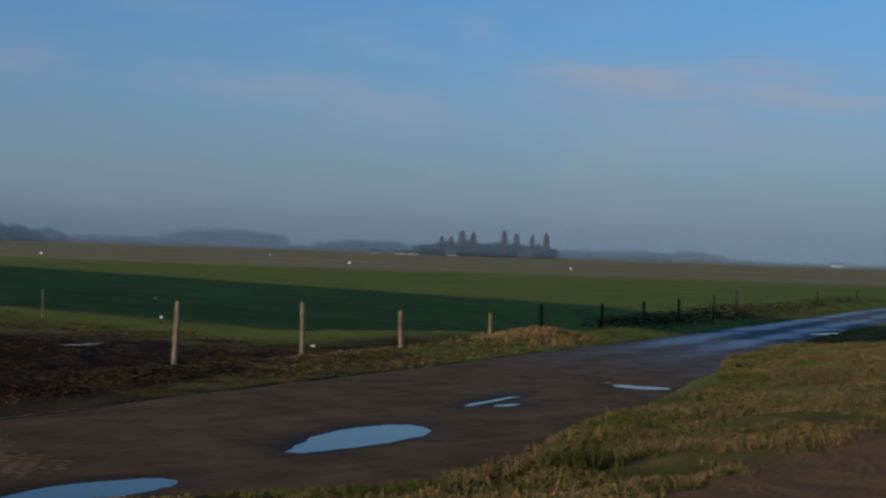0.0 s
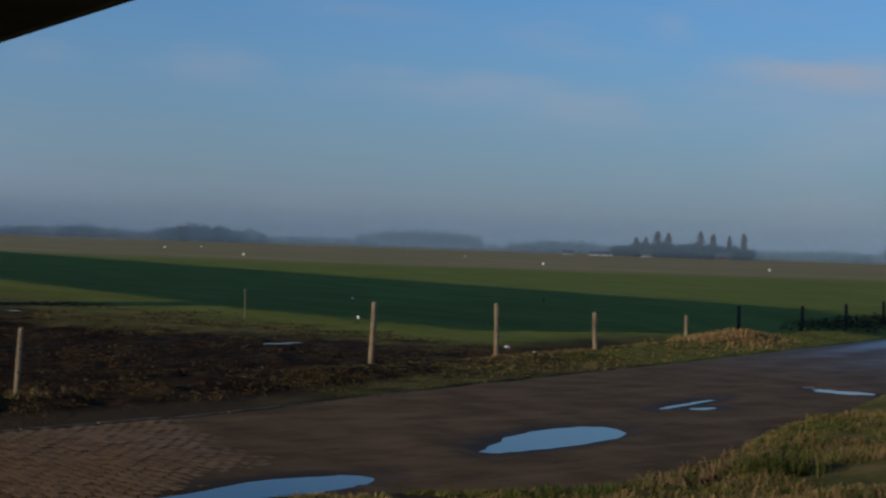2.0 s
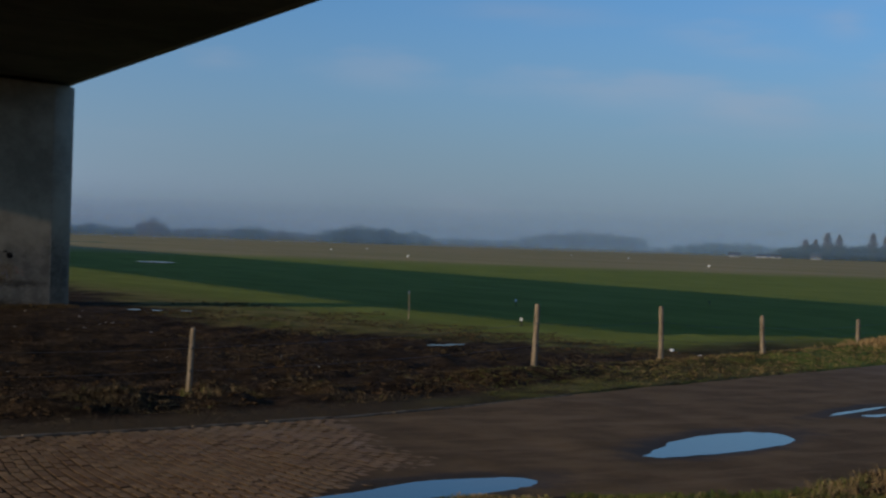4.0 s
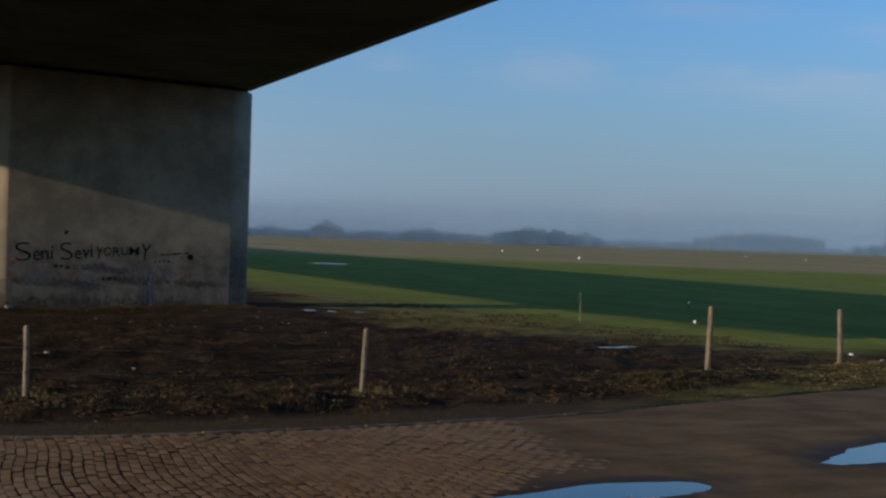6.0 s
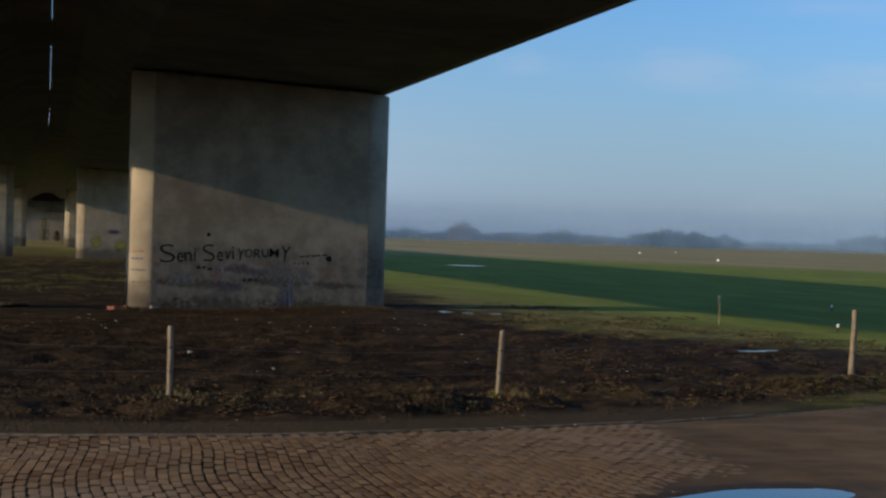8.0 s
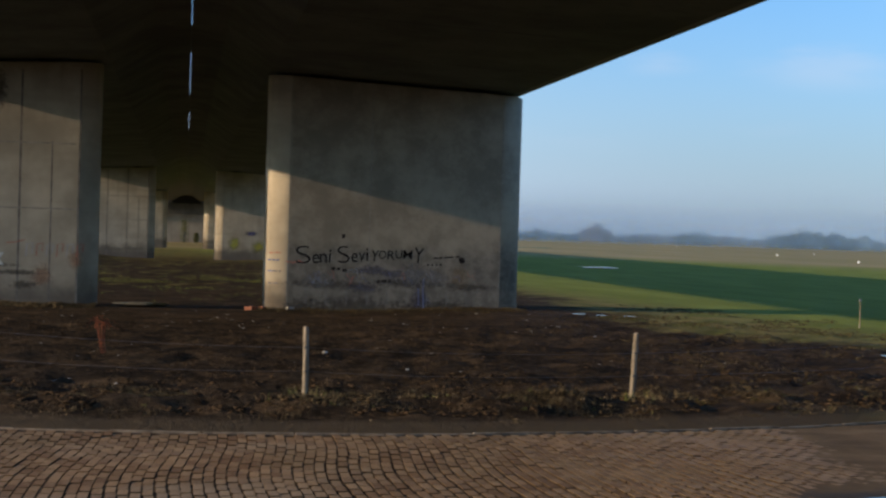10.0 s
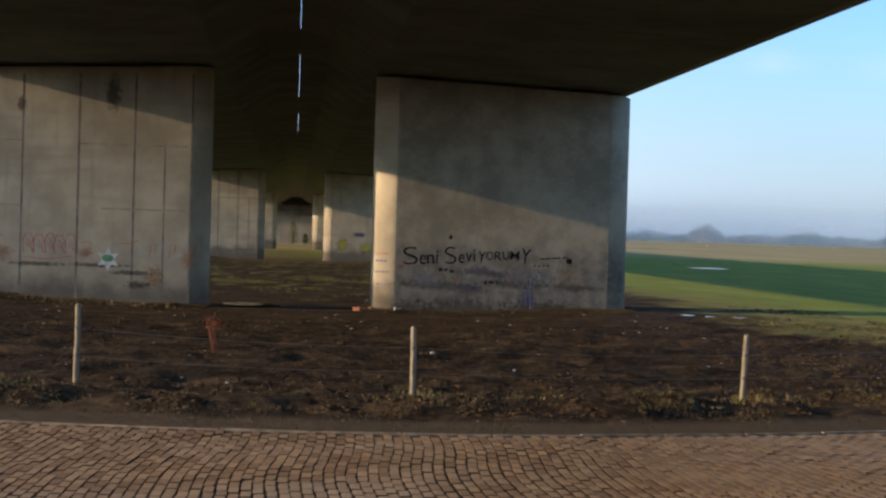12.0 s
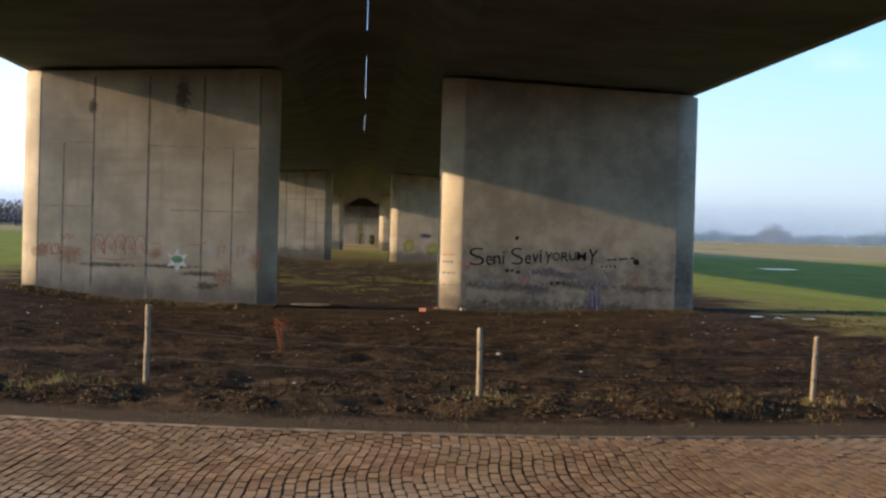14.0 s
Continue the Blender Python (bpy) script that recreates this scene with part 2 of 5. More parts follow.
def road_material():
    k = Mat("muddy_worn_road")
    x, y, z = k.xyz()
    n, f = k.noise(1.1, 5), k.noise(14.0, 6, 0.7)
    lanes = k.noise(0.7, 4, stretch=(0.25, 1.6, 1.0))
    base = k.mix(k.step(n, 0.3, 0.7), (0.108, 0.069, 0.034), (0.184, 0.119, 0.061))
    base = k.mix(k.step(f, 0.5, 0.8), base, (0.205, 0.135, 0.068))
    base = k.mix(k.step(k.noise(2.6, 6, 0.7), 0.52, 0.7, 0.0, 0.3), base, (0.070, 0.046, 0.026))
    base = k.mix(k.step(k.noise(1.6, 5, 0.6, stretch=(0.35, 1.6, 1.0)), 0.48, 0.66, 0.0, 0.45), base, (0.24, 0.158, 0.088))
    base = k.mix(k.step(k.math("ADD", x, k.math("MULTIPLY", n, 4.0)), 6.0, 10.0, 0.85, 0.0), base, (0.050, 0.035, 0.022))
    tar = k.mix(k.step(lanes, 0.35, 0.65), (0.090, 0.084, 0.080), (0.15, 0.138, 0.125))
    away = k.step(k.math("ADD", x, k.math("MULTIPLY", n, 6.0)), 21.0, 36.0)
    run = k.math("SUBTRACT", y, k.math("MULTIPLY", x, 0.42))
    tracks = k.math("ADD", k.math("MULTIPLY", k.math("SINE", k.math("MULTIPLY", run, 3.4)), 0.14), k.noise(0.8, 4, stretch=(0.3, 0.9, 1.0)))
    wet = k.math("MULTIPLY", away, k.step(tracks, 0.38, 0.62, 0.3, 1.0))
    # dark soaked mud round the standing water
    soak = 0.0
    for px, py, a, b, turn in PUDDLES[:5]:
        c, s = math.cos(radians(turn)), math.sin(radians(turn))
        dx, dy = k.math("SUBTRACT", x, px), k.math("SUBTRACT", y, py)
        u = k.math("DIVIDE", k.math("ADD", k.math("MULTIPLY", dx, c), k.math("MULTIPLY", dy, s)), a + 0.45)
        v = k.math("DIVIDE", k.math("SUBTRACT", k.math("MULTIPLY", dy, c), k.math("MULTIPLY", dx, s)), b + 0.26)
        far = k.math("SQRT", k.math("ADD", k.math("MULTIPLY", u, u), k.math("MULTIPLY", v, v)))
        far = k.math("ADD", far, k.math("MULTIPLY", k.math("SUBTRACT", k.noise(2.2, 5, 0.65), 0.5), 0.9))
        soak = k.math("MAXIMUM", soak, k.step(far, 1.15, 0.75))
    soak = k.math("MULTIPLY", soak, 0.75)
    col = k.mix(soak, k.mix(away, base, tar), (0.042, 0.031, 0.022))
    k.bump(k.math("ADD", f, n), 0.5, 0.02)
    gloss = k.math("MAXIMUM", wet, k.math("MULTIPLY", soak, 0.3))
    return k.done(col, k.math("SUBTRACT", 0.9, k.math("MULTIPLY", gloss, 0.56)), spec=k.math("ADD", 0.05, k.math("MULTIPLY", gloss, 0.40)))


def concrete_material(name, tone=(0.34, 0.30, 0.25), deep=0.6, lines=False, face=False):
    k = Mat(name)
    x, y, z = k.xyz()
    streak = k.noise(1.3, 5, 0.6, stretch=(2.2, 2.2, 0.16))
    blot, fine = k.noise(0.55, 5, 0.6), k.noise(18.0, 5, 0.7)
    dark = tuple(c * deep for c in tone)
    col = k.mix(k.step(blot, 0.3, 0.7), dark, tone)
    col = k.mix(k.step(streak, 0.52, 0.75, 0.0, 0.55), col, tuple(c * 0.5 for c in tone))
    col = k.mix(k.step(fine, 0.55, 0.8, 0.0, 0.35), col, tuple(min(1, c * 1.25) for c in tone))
    if lines:
        # splash and soot near the foot, with an uneven upper edge
        foot = k.math("ADD", z, k.math("MULTIPLY", k.noise(1.6, 4), -1.1))
        col = k.mix(k.step(foot, -0.5, 0.35, 0.75, 0.0), col, (0.07, 0.055, 0.045))
        band = k.step(k.noise(0.9, 3, stretch=(0.3, 0.3, 3.0)), 0.5, 0.72, 0.0, 0.35)
        col = k.mix(band, col, tuple(c * 0.55 for c in tone))
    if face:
        # paler nose, darker mottled wall between the noses; soot and old overpainting low down
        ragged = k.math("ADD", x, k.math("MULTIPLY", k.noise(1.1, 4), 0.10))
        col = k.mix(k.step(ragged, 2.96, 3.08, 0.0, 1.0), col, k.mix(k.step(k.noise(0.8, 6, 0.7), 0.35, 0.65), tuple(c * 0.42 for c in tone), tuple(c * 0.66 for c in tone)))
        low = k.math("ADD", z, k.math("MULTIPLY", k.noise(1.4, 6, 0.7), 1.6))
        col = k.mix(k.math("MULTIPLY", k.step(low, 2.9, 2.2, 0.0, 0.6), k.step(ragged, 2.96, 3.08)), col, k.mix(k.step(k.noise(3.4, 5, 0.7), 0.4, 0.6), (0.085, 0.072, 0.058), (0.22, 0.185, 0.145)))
    pores = k.voronoi(26.0)
    k.bump(k.math("ADD", fine, k.math("MULTIPLY", pores, 0.6)), 0.25, 0.01)
    return k.done(col, 0.88, spec=0.3)


def brick_material():
    k = Mat("worn_clay_brick")
    r = k.math("FRACT", k.math("ADD", k.math("MULTIPLY", k.random(), 7.31), k.island()))
    n, f = k.noise(0.8, 4), k.noise(30.0, 5, 0.7)
    col = k.mix(r, (0.160, 0.082, 0.038), (0.315, 0.188, 0.092))
    col = k.mix(k.step(n, 0.4, 0.75, 0.0, 0.55), col, (0.160, 0.108, 0.054))
    col = k.mix(k.step(f, 0.48, 0.72, 0.0, 0.6), col, (0.33, 0.23, 0.115))
    col = k.mix(k.step(k.noise(11.0, 4, 0.6), 0.5, 0.75, 0.0, 0.6), col, (0.11, 0.066, 0.040))
    col = k.mix(k.step(k.noise(0.45, 4, 0.6, stretch=(0.5, 1.6, 1.0)), 0.5, 0.68, 0.0, 0.5), col, (0.36, 0.265, 0.165))
    dirt = k.step(k.math("ADD", k.xyz()[0], k.math("MULTIPLY", k.noise(0.7, 5, 0.65), 7.0)), 4.5, 11.0, 0.0, 0.4)
    col = k.mix(dirt, col, (0.205, 0.134, 0.070))
    k.bump(f, 0.4, 0.006)
    return k.done(col, k.step(n, 0.3, 0.8, 0.65, 0.85), spec=0.12)


def plain(name, color, rough=0.8, scale=12.0, vary=0.35, metal=0.0, relief=0.3, stretch=None, island=False, spec=None):
    k = Mat(name)
    n = k.noise(scale, 5, 0.6, stretch=stretch)
    lo, hi = tuple(c * (1 - vary) for c in color), tuple(min(1.0, c * (1 + vary)) for c in color)
    col = k.mix(k.step(n, 0.3, 0.7), lo, hi)
    if island:
        col = k.mix(k.math("MULTIPLY", k.island(), 0.7), col, tuple(c * 0.5 for c in color))
    k.bump(n, relief, 0.01)
    return k.done(col, rough, metal, spec)


def blade_material(name, lo, hi):
    k = Mat(name)
    col = k.mix(k.island(), lo, hi)
    col = k.mix(k.step(k.noise(0.7, 3), 0.35, 0.65, 0.0, 0.6), col, lo)
    m = k.done(col, 0.8, spec=0.08)
    return m


def water_material():
    k = Mat("still_water")
    k.b.inputs["Base Color"].default_value = (0.012, 0.012, 0.010, 1)
    k.b.inputs["Roughness"].default_value = 0.06
    k.b.inputs["IOR"].default_value = 1.33
    k.b.inputs["Specular IOR Level"].default_value = 0.5
    k.bump(k.noise(5.0, 2), 0.03, 0.01)
    return k.m


M_GROUND, M_ROAD, M_WATER, M_BRICK = ground_material(), road_material(), water_material(), brick_material()
M_PIER = concrete_material("weathered_pier_concrete", (0.51, 0.415, 0.288), 0.62, True)
M_PIERDARK = concrete_material("dark_faced_pier_concrete", (0.56, 0.455, 0.315), 0.68, True, True)
M_PIERFAR = concrete_material("pale_pier_concrete", (0.55, 0.45, 0.32), 0.68, True)
M_DECK = concrete_material("dark_deck_concrete", (0.165, 0.153, 0.127), 0.6)
M_FASCIA = concrete_material("edge_beam_concrete", (0.30, 0.27, 0.23), 0.7)
M_JOINT = plain("dark_joint", (0.035, 0.032, 0.03), 0.9, 6)
M_STEEL = plain("weathered_steel", (0.12, 0.12, 0.12), 0.5, 20, 0.3, 0.8)
M_KERB = plain("kerb_concrete", (0.20, 0.148, 0.098), 0.95, 5, 0.45, spec=0.1)
M_SOILED = plain("soil_in_joints", (0.062, 0.038, 0.019), 0.95, 20, 0.4, spec=0.05)
M_WOOD = plain("grey_split_wood", (0.235, 0.18, 0.12), 0.9, 9, 0.45, stretch=(4, 4, 0.5), spec=0.12)
M_WOODDARK = plain("dark_wet_wood", (0.050, 0.040, 0.030), 0.9, 9, 0.4, stretch=(4, 4, 0.5), spec=0.08)
M_WIRE = plain("dull_wire", (0.10, 0.095, 0.09), 0.6, 30, 0.3, 0.6)
M_BARK = plain("winter_bark", (0.075, 0.062, 0.050), 0.9, 2, 0.3)
M_TWIG = plain("winter_twigs", (0.085, 0.066, 0.050), 0.95, 0.05, 0.4, island=True, relief=0.0)
M_PINE = plain("pine_needles", (0.030, 0.040, 0.022), 0.95, 0.05, 0.4, island=True, relief=0.0)
M_TWIGRED = plain("poplar_twigs", (0.13, 0.085, 0.060), 0.95, 0.05, 0.3, island=True, relief=0.0)
M_WHITE = plain("white_paint", (0.80, 0.80, 0.76), 0.6, 5, 0.08)
M_BLACK = plain("black_plastic", (0.02, 0.02, 0.02), 0.6, 5, 0.2)
M_ROOF = plain("dark_roof_tiles", (0.075, 0.060, 0.055), 0.8, 2, 0.3)
M_PANE = plain("window_dark", (0.03, 0.035, 0.04), 0.15, 2, 0.1, relief=0.0)
M_GRASS = blade_material("verge_grass", (0.062, 0.078, 0.018), (0.21, 0.19, 0.055))
M_GREEN = blade_material("fresh_grass", (0.055, 0.080, 0.016), (0.15, 0.19, 0.045))
M_STRAW = blade_material("dry_straw", (0.19, 0.125, 0.05), (0.50, 0.34, 0.15))
M_WEED = blade_material("withered_weeds", (0.036, 0.027, 0.015), (0.125, 0.088, 0.042))
M_DOCK = blade_material("red_dock", (0.16, 0.045, 0.022), (0.26, 0.085, 0.04))
M_CLOD = plain("turned_clods", (0.066, 0.040, 0.020), 0.95, 6, 0.5, island=True, spec=0.04)
M_STONE = plain("pale_rubble", (0.42, 0.38, 0.32), 0.8, 6, 0.3, island=True)
M_WEEDPALE = blade_material("dead_matted_stems", (0.14, 0.095, 0.048), (0.32, 0.225, 0.11))
M_BRAMBLE = blade_material("bramble", (0.020, 0.018, 0.012), (0.060, 0.050, 0.028))
M_PAINTBLACK = plain("black_spray", (0.014, 0.011, 0.010), 0.85, 9, 0.4, relief=0.1, spec=0.08)
M_PAINTRED = plain("red_spray", (0.40, 0.14, 0.09), 0.8, 9, 0.3, relief=0.1)
M_PAINTBLUE = plain("blue_spray", (0.13, 0.14, 0.22), 0.8, 9, 0.3, relief=0.1)
M_PAINTPALE = plain("pale_spray", (0.50, 0.49, 0.44), 0.8, 9, 0.3, relief=0.1)
M_PAINTGREEN = plain("green_spray", (0.10, 0.24, 0.12), 0.8, 9, 0.3, relief=0.1)


def spray_material(name, color, cover=0.7):
    """Thin sprayed or sooty patch: broken up, fading out towards its rim."""
    k = Mat(name)
    x, y, z = k.xyz(k.co.outputs["Generated"])
    dx, dz = k.math("SUBTRACT", x, 0.5), k.math("SUBTRACT", z, 0.5)
    r = k.math("SQRT", k.math("ADD", k.math("MULTIPLY", dx, dx), k.math("MULTIPLY", dz, dz)))
    n = k.noise(7.0, 5, 0.65)
    a = k.step(k.math("ADD", r, k.math("MULTIPLY", k.math("SUBTRACT", n, 0.5), 0.9)), 0.12, 0.48, cover, 0.0)
    k.put(a, k.b.inputs["Alpha"])
    return k.done(color, 0.85, spec=0.2)


M_PAINTHAZE = spray_material("faded_pale_spray", (0.24, 0.215, 0.19), 0.55)
M_PAINTMAUVE = spray_material("faded_mauve_spray", (0.115, 0.10, 0.12), 0.6)
M_PAINTOCHRE = spray_material("faded_ochre_spray", (0.34, 0.22, 0.11), 0.4)
M_PAINTRUST = spray_material("faded_rust_spray", (0.44, 0.22, 0.12), 0.45)
M_PAINTGREY = spray_material("soot_grey_spray", (0.11, 0.088, 0.066), 0.62)
M_PAINTLIME = spray_material("faded_lime_spray", (0.42, 0.38, 0.06), 0.7)
M_PAINTVIOLET = spray_material("faded_violet_spray", (0.10, 0.10, 0.20), 0.8)
M_LINEGREY = plain("grey_spray_line", (0.19, 0.165, 0.145), 0.85, 7, 0.3, relief=0.1)
M_LINERED = plain("faded_red_line", (0.40, 0.125, 0.075), 0.85, 7, 0.25, relief=0.1)
M_LINEPALE = plain("faded_pale_line", (0.37, 0.34, 0.33), 0.85, 7, 0.2, relief=0.1)
M_BRICKRED = plain("red_brick_rubble", (0.34, 0.12, 0.06), 0.85, 10, 0.3)


# ---- helpers for meshes ----
def mesh_from(name, verts, faces, material, smooth=False):
    me = bpy.data.meshes.new(name)
    me.from_pydata(verts, [], faces)
    me.materials.append(material)
    me.update()
    if smooth:
        me.polygons.foreach_set("use_smooth", [True] * len(me.polygons))
    return me


def part(name, bm, material, parent=None, label=""):
    """One mesh object from a bmesh, under a thing or a part."""
    me = bpy.data.meshes.new(name)
    bmesh.ops.recalc_face_normals(bm, faces=bm.faces)
    bm.to_mesh(me)
    bm.free()
    me.materials.append(material)
    ob = new(name, me)
    ob.parent = parent
    if label:
        tagged(ob, label)
    return ob


def thing(name, at, label, category, group="", kind=""):
    ob = new(name)
    ob.location = at
    ob.empty_display_size = 0.2
    return tagged(ob, label, category, group, kind)


def box(bm, lo, hi, bevel=0.0):
    r = bmesh.ops.create_cube(bm, size=1.0, matrix=Matrix.LocRotScale(
        [(a + b) / 2 for a, b in zip(lo, hi)], None, [b - a for a, b in zip(lo, hi)]))
    if bevel:
        edges = {e for v in r["verts"] for e in v.link_edges}
        bmesh.ops.bevel(bm, geom=list(edges), offset=bevel, segments=2, affect="EDGES", profile=0.5)


def tube(bm, points, radii, sides=8):
    rings = []
    for i, (p, r) in enumerate(zip(points, radii)):
        a, b = points[max(i - 1, 0)], points[min(i + 1, len(points) - 1)]
        d = (Vector(b) - Vector(a)).normalized()
        u = d.cross(Vector((0.31, 0.95, 0.02))).normalized()
        w = d.cross(u)
        rings.append([bm.verts.new(Vector(p) + (u * math.cos(s) + w * math.sin(s)) * r)
                      for s in (2 * math.pi * j / sides for j in range(sides))])
    for a, b in zip(rings, rings[1:]):
        for j in range(sides):
            bm.faces.new((a[j], a[(j + 1) % sides], b[(j + 1) % sides], b[j]))
    bm.faces.new(rings[0][::-1])
    bm.faces.new(rings[-1])


def smooth01(v, lo, hi):
    t = min(1.0, max(0.0, (v - lo) / (hi - lo)))
    return t * t * (3 - 2 * t)


def fbm(x, y, s, seed=0.0):
    return noise.fractal(Vector((x * s, y * s, seed)), 0.8, 2.1, 4)


# ---- the road's line ----
KERB = [(-62.0, 40.0), (-30.0, 25.6), (-14.0, 19.3), (-7.0, 17.1), (-4.0, 16.38), (-2.7, 16.05), (-0.2, 15.68), (2.3, 15.58), (5.6, 16.0),
        (8.2, 16.65), (10.2, 17.5), (12.6, 18.5), (16.6, 19.95), (19.7, 21.1), (25.5, 23.3), (29.3, 24.75), (40.0, 29.0), (68.4, 40.4), (160.0, 76.0)]


def kerb_y(x):
    for (xa, ya), (xb, yb) in zip(KERB, KERB[1:]):
        if x <= xb:
            return ya + (yb - ya) * (x - xa) / (xb - xa)
    return KERB[-1][1]


def kerb_soft(x):
    return sum(kerb_y(x + d) for d in (-0.9, -0.45, 0.0, 0.45, 0.9)) / 5


def road_width(x):
    """Width measured along y."""
    return 5.2 + 1.6 * smooth01(x, 6, 9.5) - 0.75 * smooth01(x, 11, 15) - 1.0 * smooth01(x, 16, 23) - 1.2 * smooth01(x, 22, 28) - 0.4 * smooth01(x, 30, 50)


def crossfall(x):
    return 0.075 * (1 - smooth01(x, 2.5, 6.0))


def puddle_depth(x, y):
    best = 0.0
    for px, py, a, b, turn in PUDDLES:
        if abs(x - px) < 3 and abs(y - py) < 3:
            c, s = math.cos(radians(turn)), math.sin(radians(turn))
            u, v = ((x - px) * c + (y - py) * s) / a, (-(x - px) * s + (y - py) * c) / b
            best = max(best, 1 - smooth01(math.hypot(u, v), 0.55, 1.35))
    return best


def road_z(x, y):
    d = kerb_soft(x) - y
    z = -crossfall(x) * max(d, 0)
    z += 0.012 * fbm(x, y, 0.9, 3.0) + 0.006 * fbm(x, y, 4.0, 5.0)
    if x > 4:
        z -= 0.05 * puddle_depth(x, y)
    return z


def ground_z(x, y):
    k = kerb_soft(x)
    d = y - k
    if d > 0:
        z = 0.02 * smooth01(d, 0.0, 0.9)
        rough = 0.10 * (1 - smooth01(d, 12, 26)) * smooth01(d, 0.5, 1.6) * (1 - 0.55 * smooth01(abs(x), 12, 18))
        z += rough * (fbm(x, y, 0.55, 1.0) * 0.5 + fbm(x, y, 1.7, 2.0) * 0.8 + 0.35 * abs(fbm(x, y, 2.9, 6.0)))
        z += 0.10 * math.exp(-((d - 1.9) / 0.8) ** 2) * (0.9 + fbm(x, y, 0.8, 9.0)) * (1 - smooth01(d, 4, 6))
        z += 0.055 * smooth01(d, 0.9, 1.8) * (1 - smooth01(d, 4.5, 7.0)) * (1 - smooth01(x, 12, 16)) * fbm(x, y, 3.3, 31.0)
        # the grassy hump by the bend
        z += 0.12 * math.exp(-((x - 26.7) / 1.2) ** 2 - ((d - 2.1) / 0.8) ** 2)
        z -= 0.35 * math.exp(-((d - 6.0) / 2.4) ** 2) * smooth01(x, 27, 33) * (1 - smooth01(x, 60, 75))
        # heaped earth at the feet of the near piers
        for cx, half in ((-6.6, 4.6), (6.35, 4.3)):
            z += 0.07 * math.exp(-((y - 41.65) / 0.5) ** 2) * (1 - smooth01(abs(x - cx), half - 0.6, half + 0.5)) * (0.7 + 0.8 * fbm(x, y, 0.9, 4.0))
        z += 0.5 * smooth01(-x, 7, 11) * smooth01(y, 34, 42) * 0.6
        # worn hollow along the middle, under the gap
        z -= min(0.0041 * y, 0.85) * smooth01(y, 28, 42) * (1 - smooth01(abs(x), 3.8, 10.5)) * (1 - smooth01(y, 285, 330))
        return z
    w = road_width(x)
    e = -d - w
    if e < 0:
        return -0.35 - crossfall(x) * -d * 0.6
    z = -crossfall(x) * w + 0.35 * smooth01(e, 0.4, 4.5) + 0.3 * smooth01(e, 4.0, 11.0) + 0.05 * smooth01(e, 0, 0.6)
    z += 0.05 * smooth01(e, 0.1, 1.0) * (fbm(x, y, 0.9, 6.0) + 0.6 * fbm(x, y, 3.0, 7.0))
    return z


def spread(fine_lo, fine_hi, step, far_lo, far_hi):
    vals = list(np.arange(fine_lo, fine_hi + 1e-6, step))
    s, v = step, fine_hi
    while v < far_hi:
        s *= 1.13
        v += s
        vals.append(v)
    s, v = step, fine_lo
    while v > far_lo:
        s *= 1.13
        v -= s
        vals.insert(0, v)
    return vals


def build_ground():
    xs, ys = spread(-12, 32, 0.18, -3200, 3200), spread(9, 44, 0.15, -1500, 4200)
    verts = [(x, y, ground_z(x, y)) for y in ys for x in xs]
    nx = len(xs)
    faces = [(j * nx + i, j * nx + i + 1, (j + 1) * nx + i + 1, (j + 1) * nx + i) for j in range(len(ys) - 1) for i in range(nx - 1)]
    tagged(new("ground", mesh_from("ground", verts, faces, M_GROUND, True)), "flat polder ground of bare mud, rough grass and green winter crop", "ground", kind="structure")


def build_road():
    xs = [x for x in np.concatenate([np.arange(-60, -10, 1.0), np.arange(-10, 46, 0.14), np.arange(46, 160, 1.5)])]
    cols = 48
    verts, faces = [], []
    for x in xs:
        k, w = kerb_soft(x), road_width(x)
        for c in range(cols + 1):
            d = (w + 0.9) * c / cols
            y = k - 0.03 - d
            edge = smooth01(d, w - 0.25 + 0.5 * fbm(x, 0, 0.8, 8.0), w + 0.85)
            verts.append((x, y, road_z(x, y) - 0.30 * edge * edge))
    n = cols + 1
    faces = [(i * n + c, i * n + c + 1, (i + 1) * n + c + 1, (i + 1) * n + c) for i in range(len(xs) - 1) for c in range(cols)]
    return tagged(new("road", mesh_from("road", verts, faces, M_ROAD, True)), "narrow muddy country road, brick-paved then wet tarmac", "road", kind="structure")


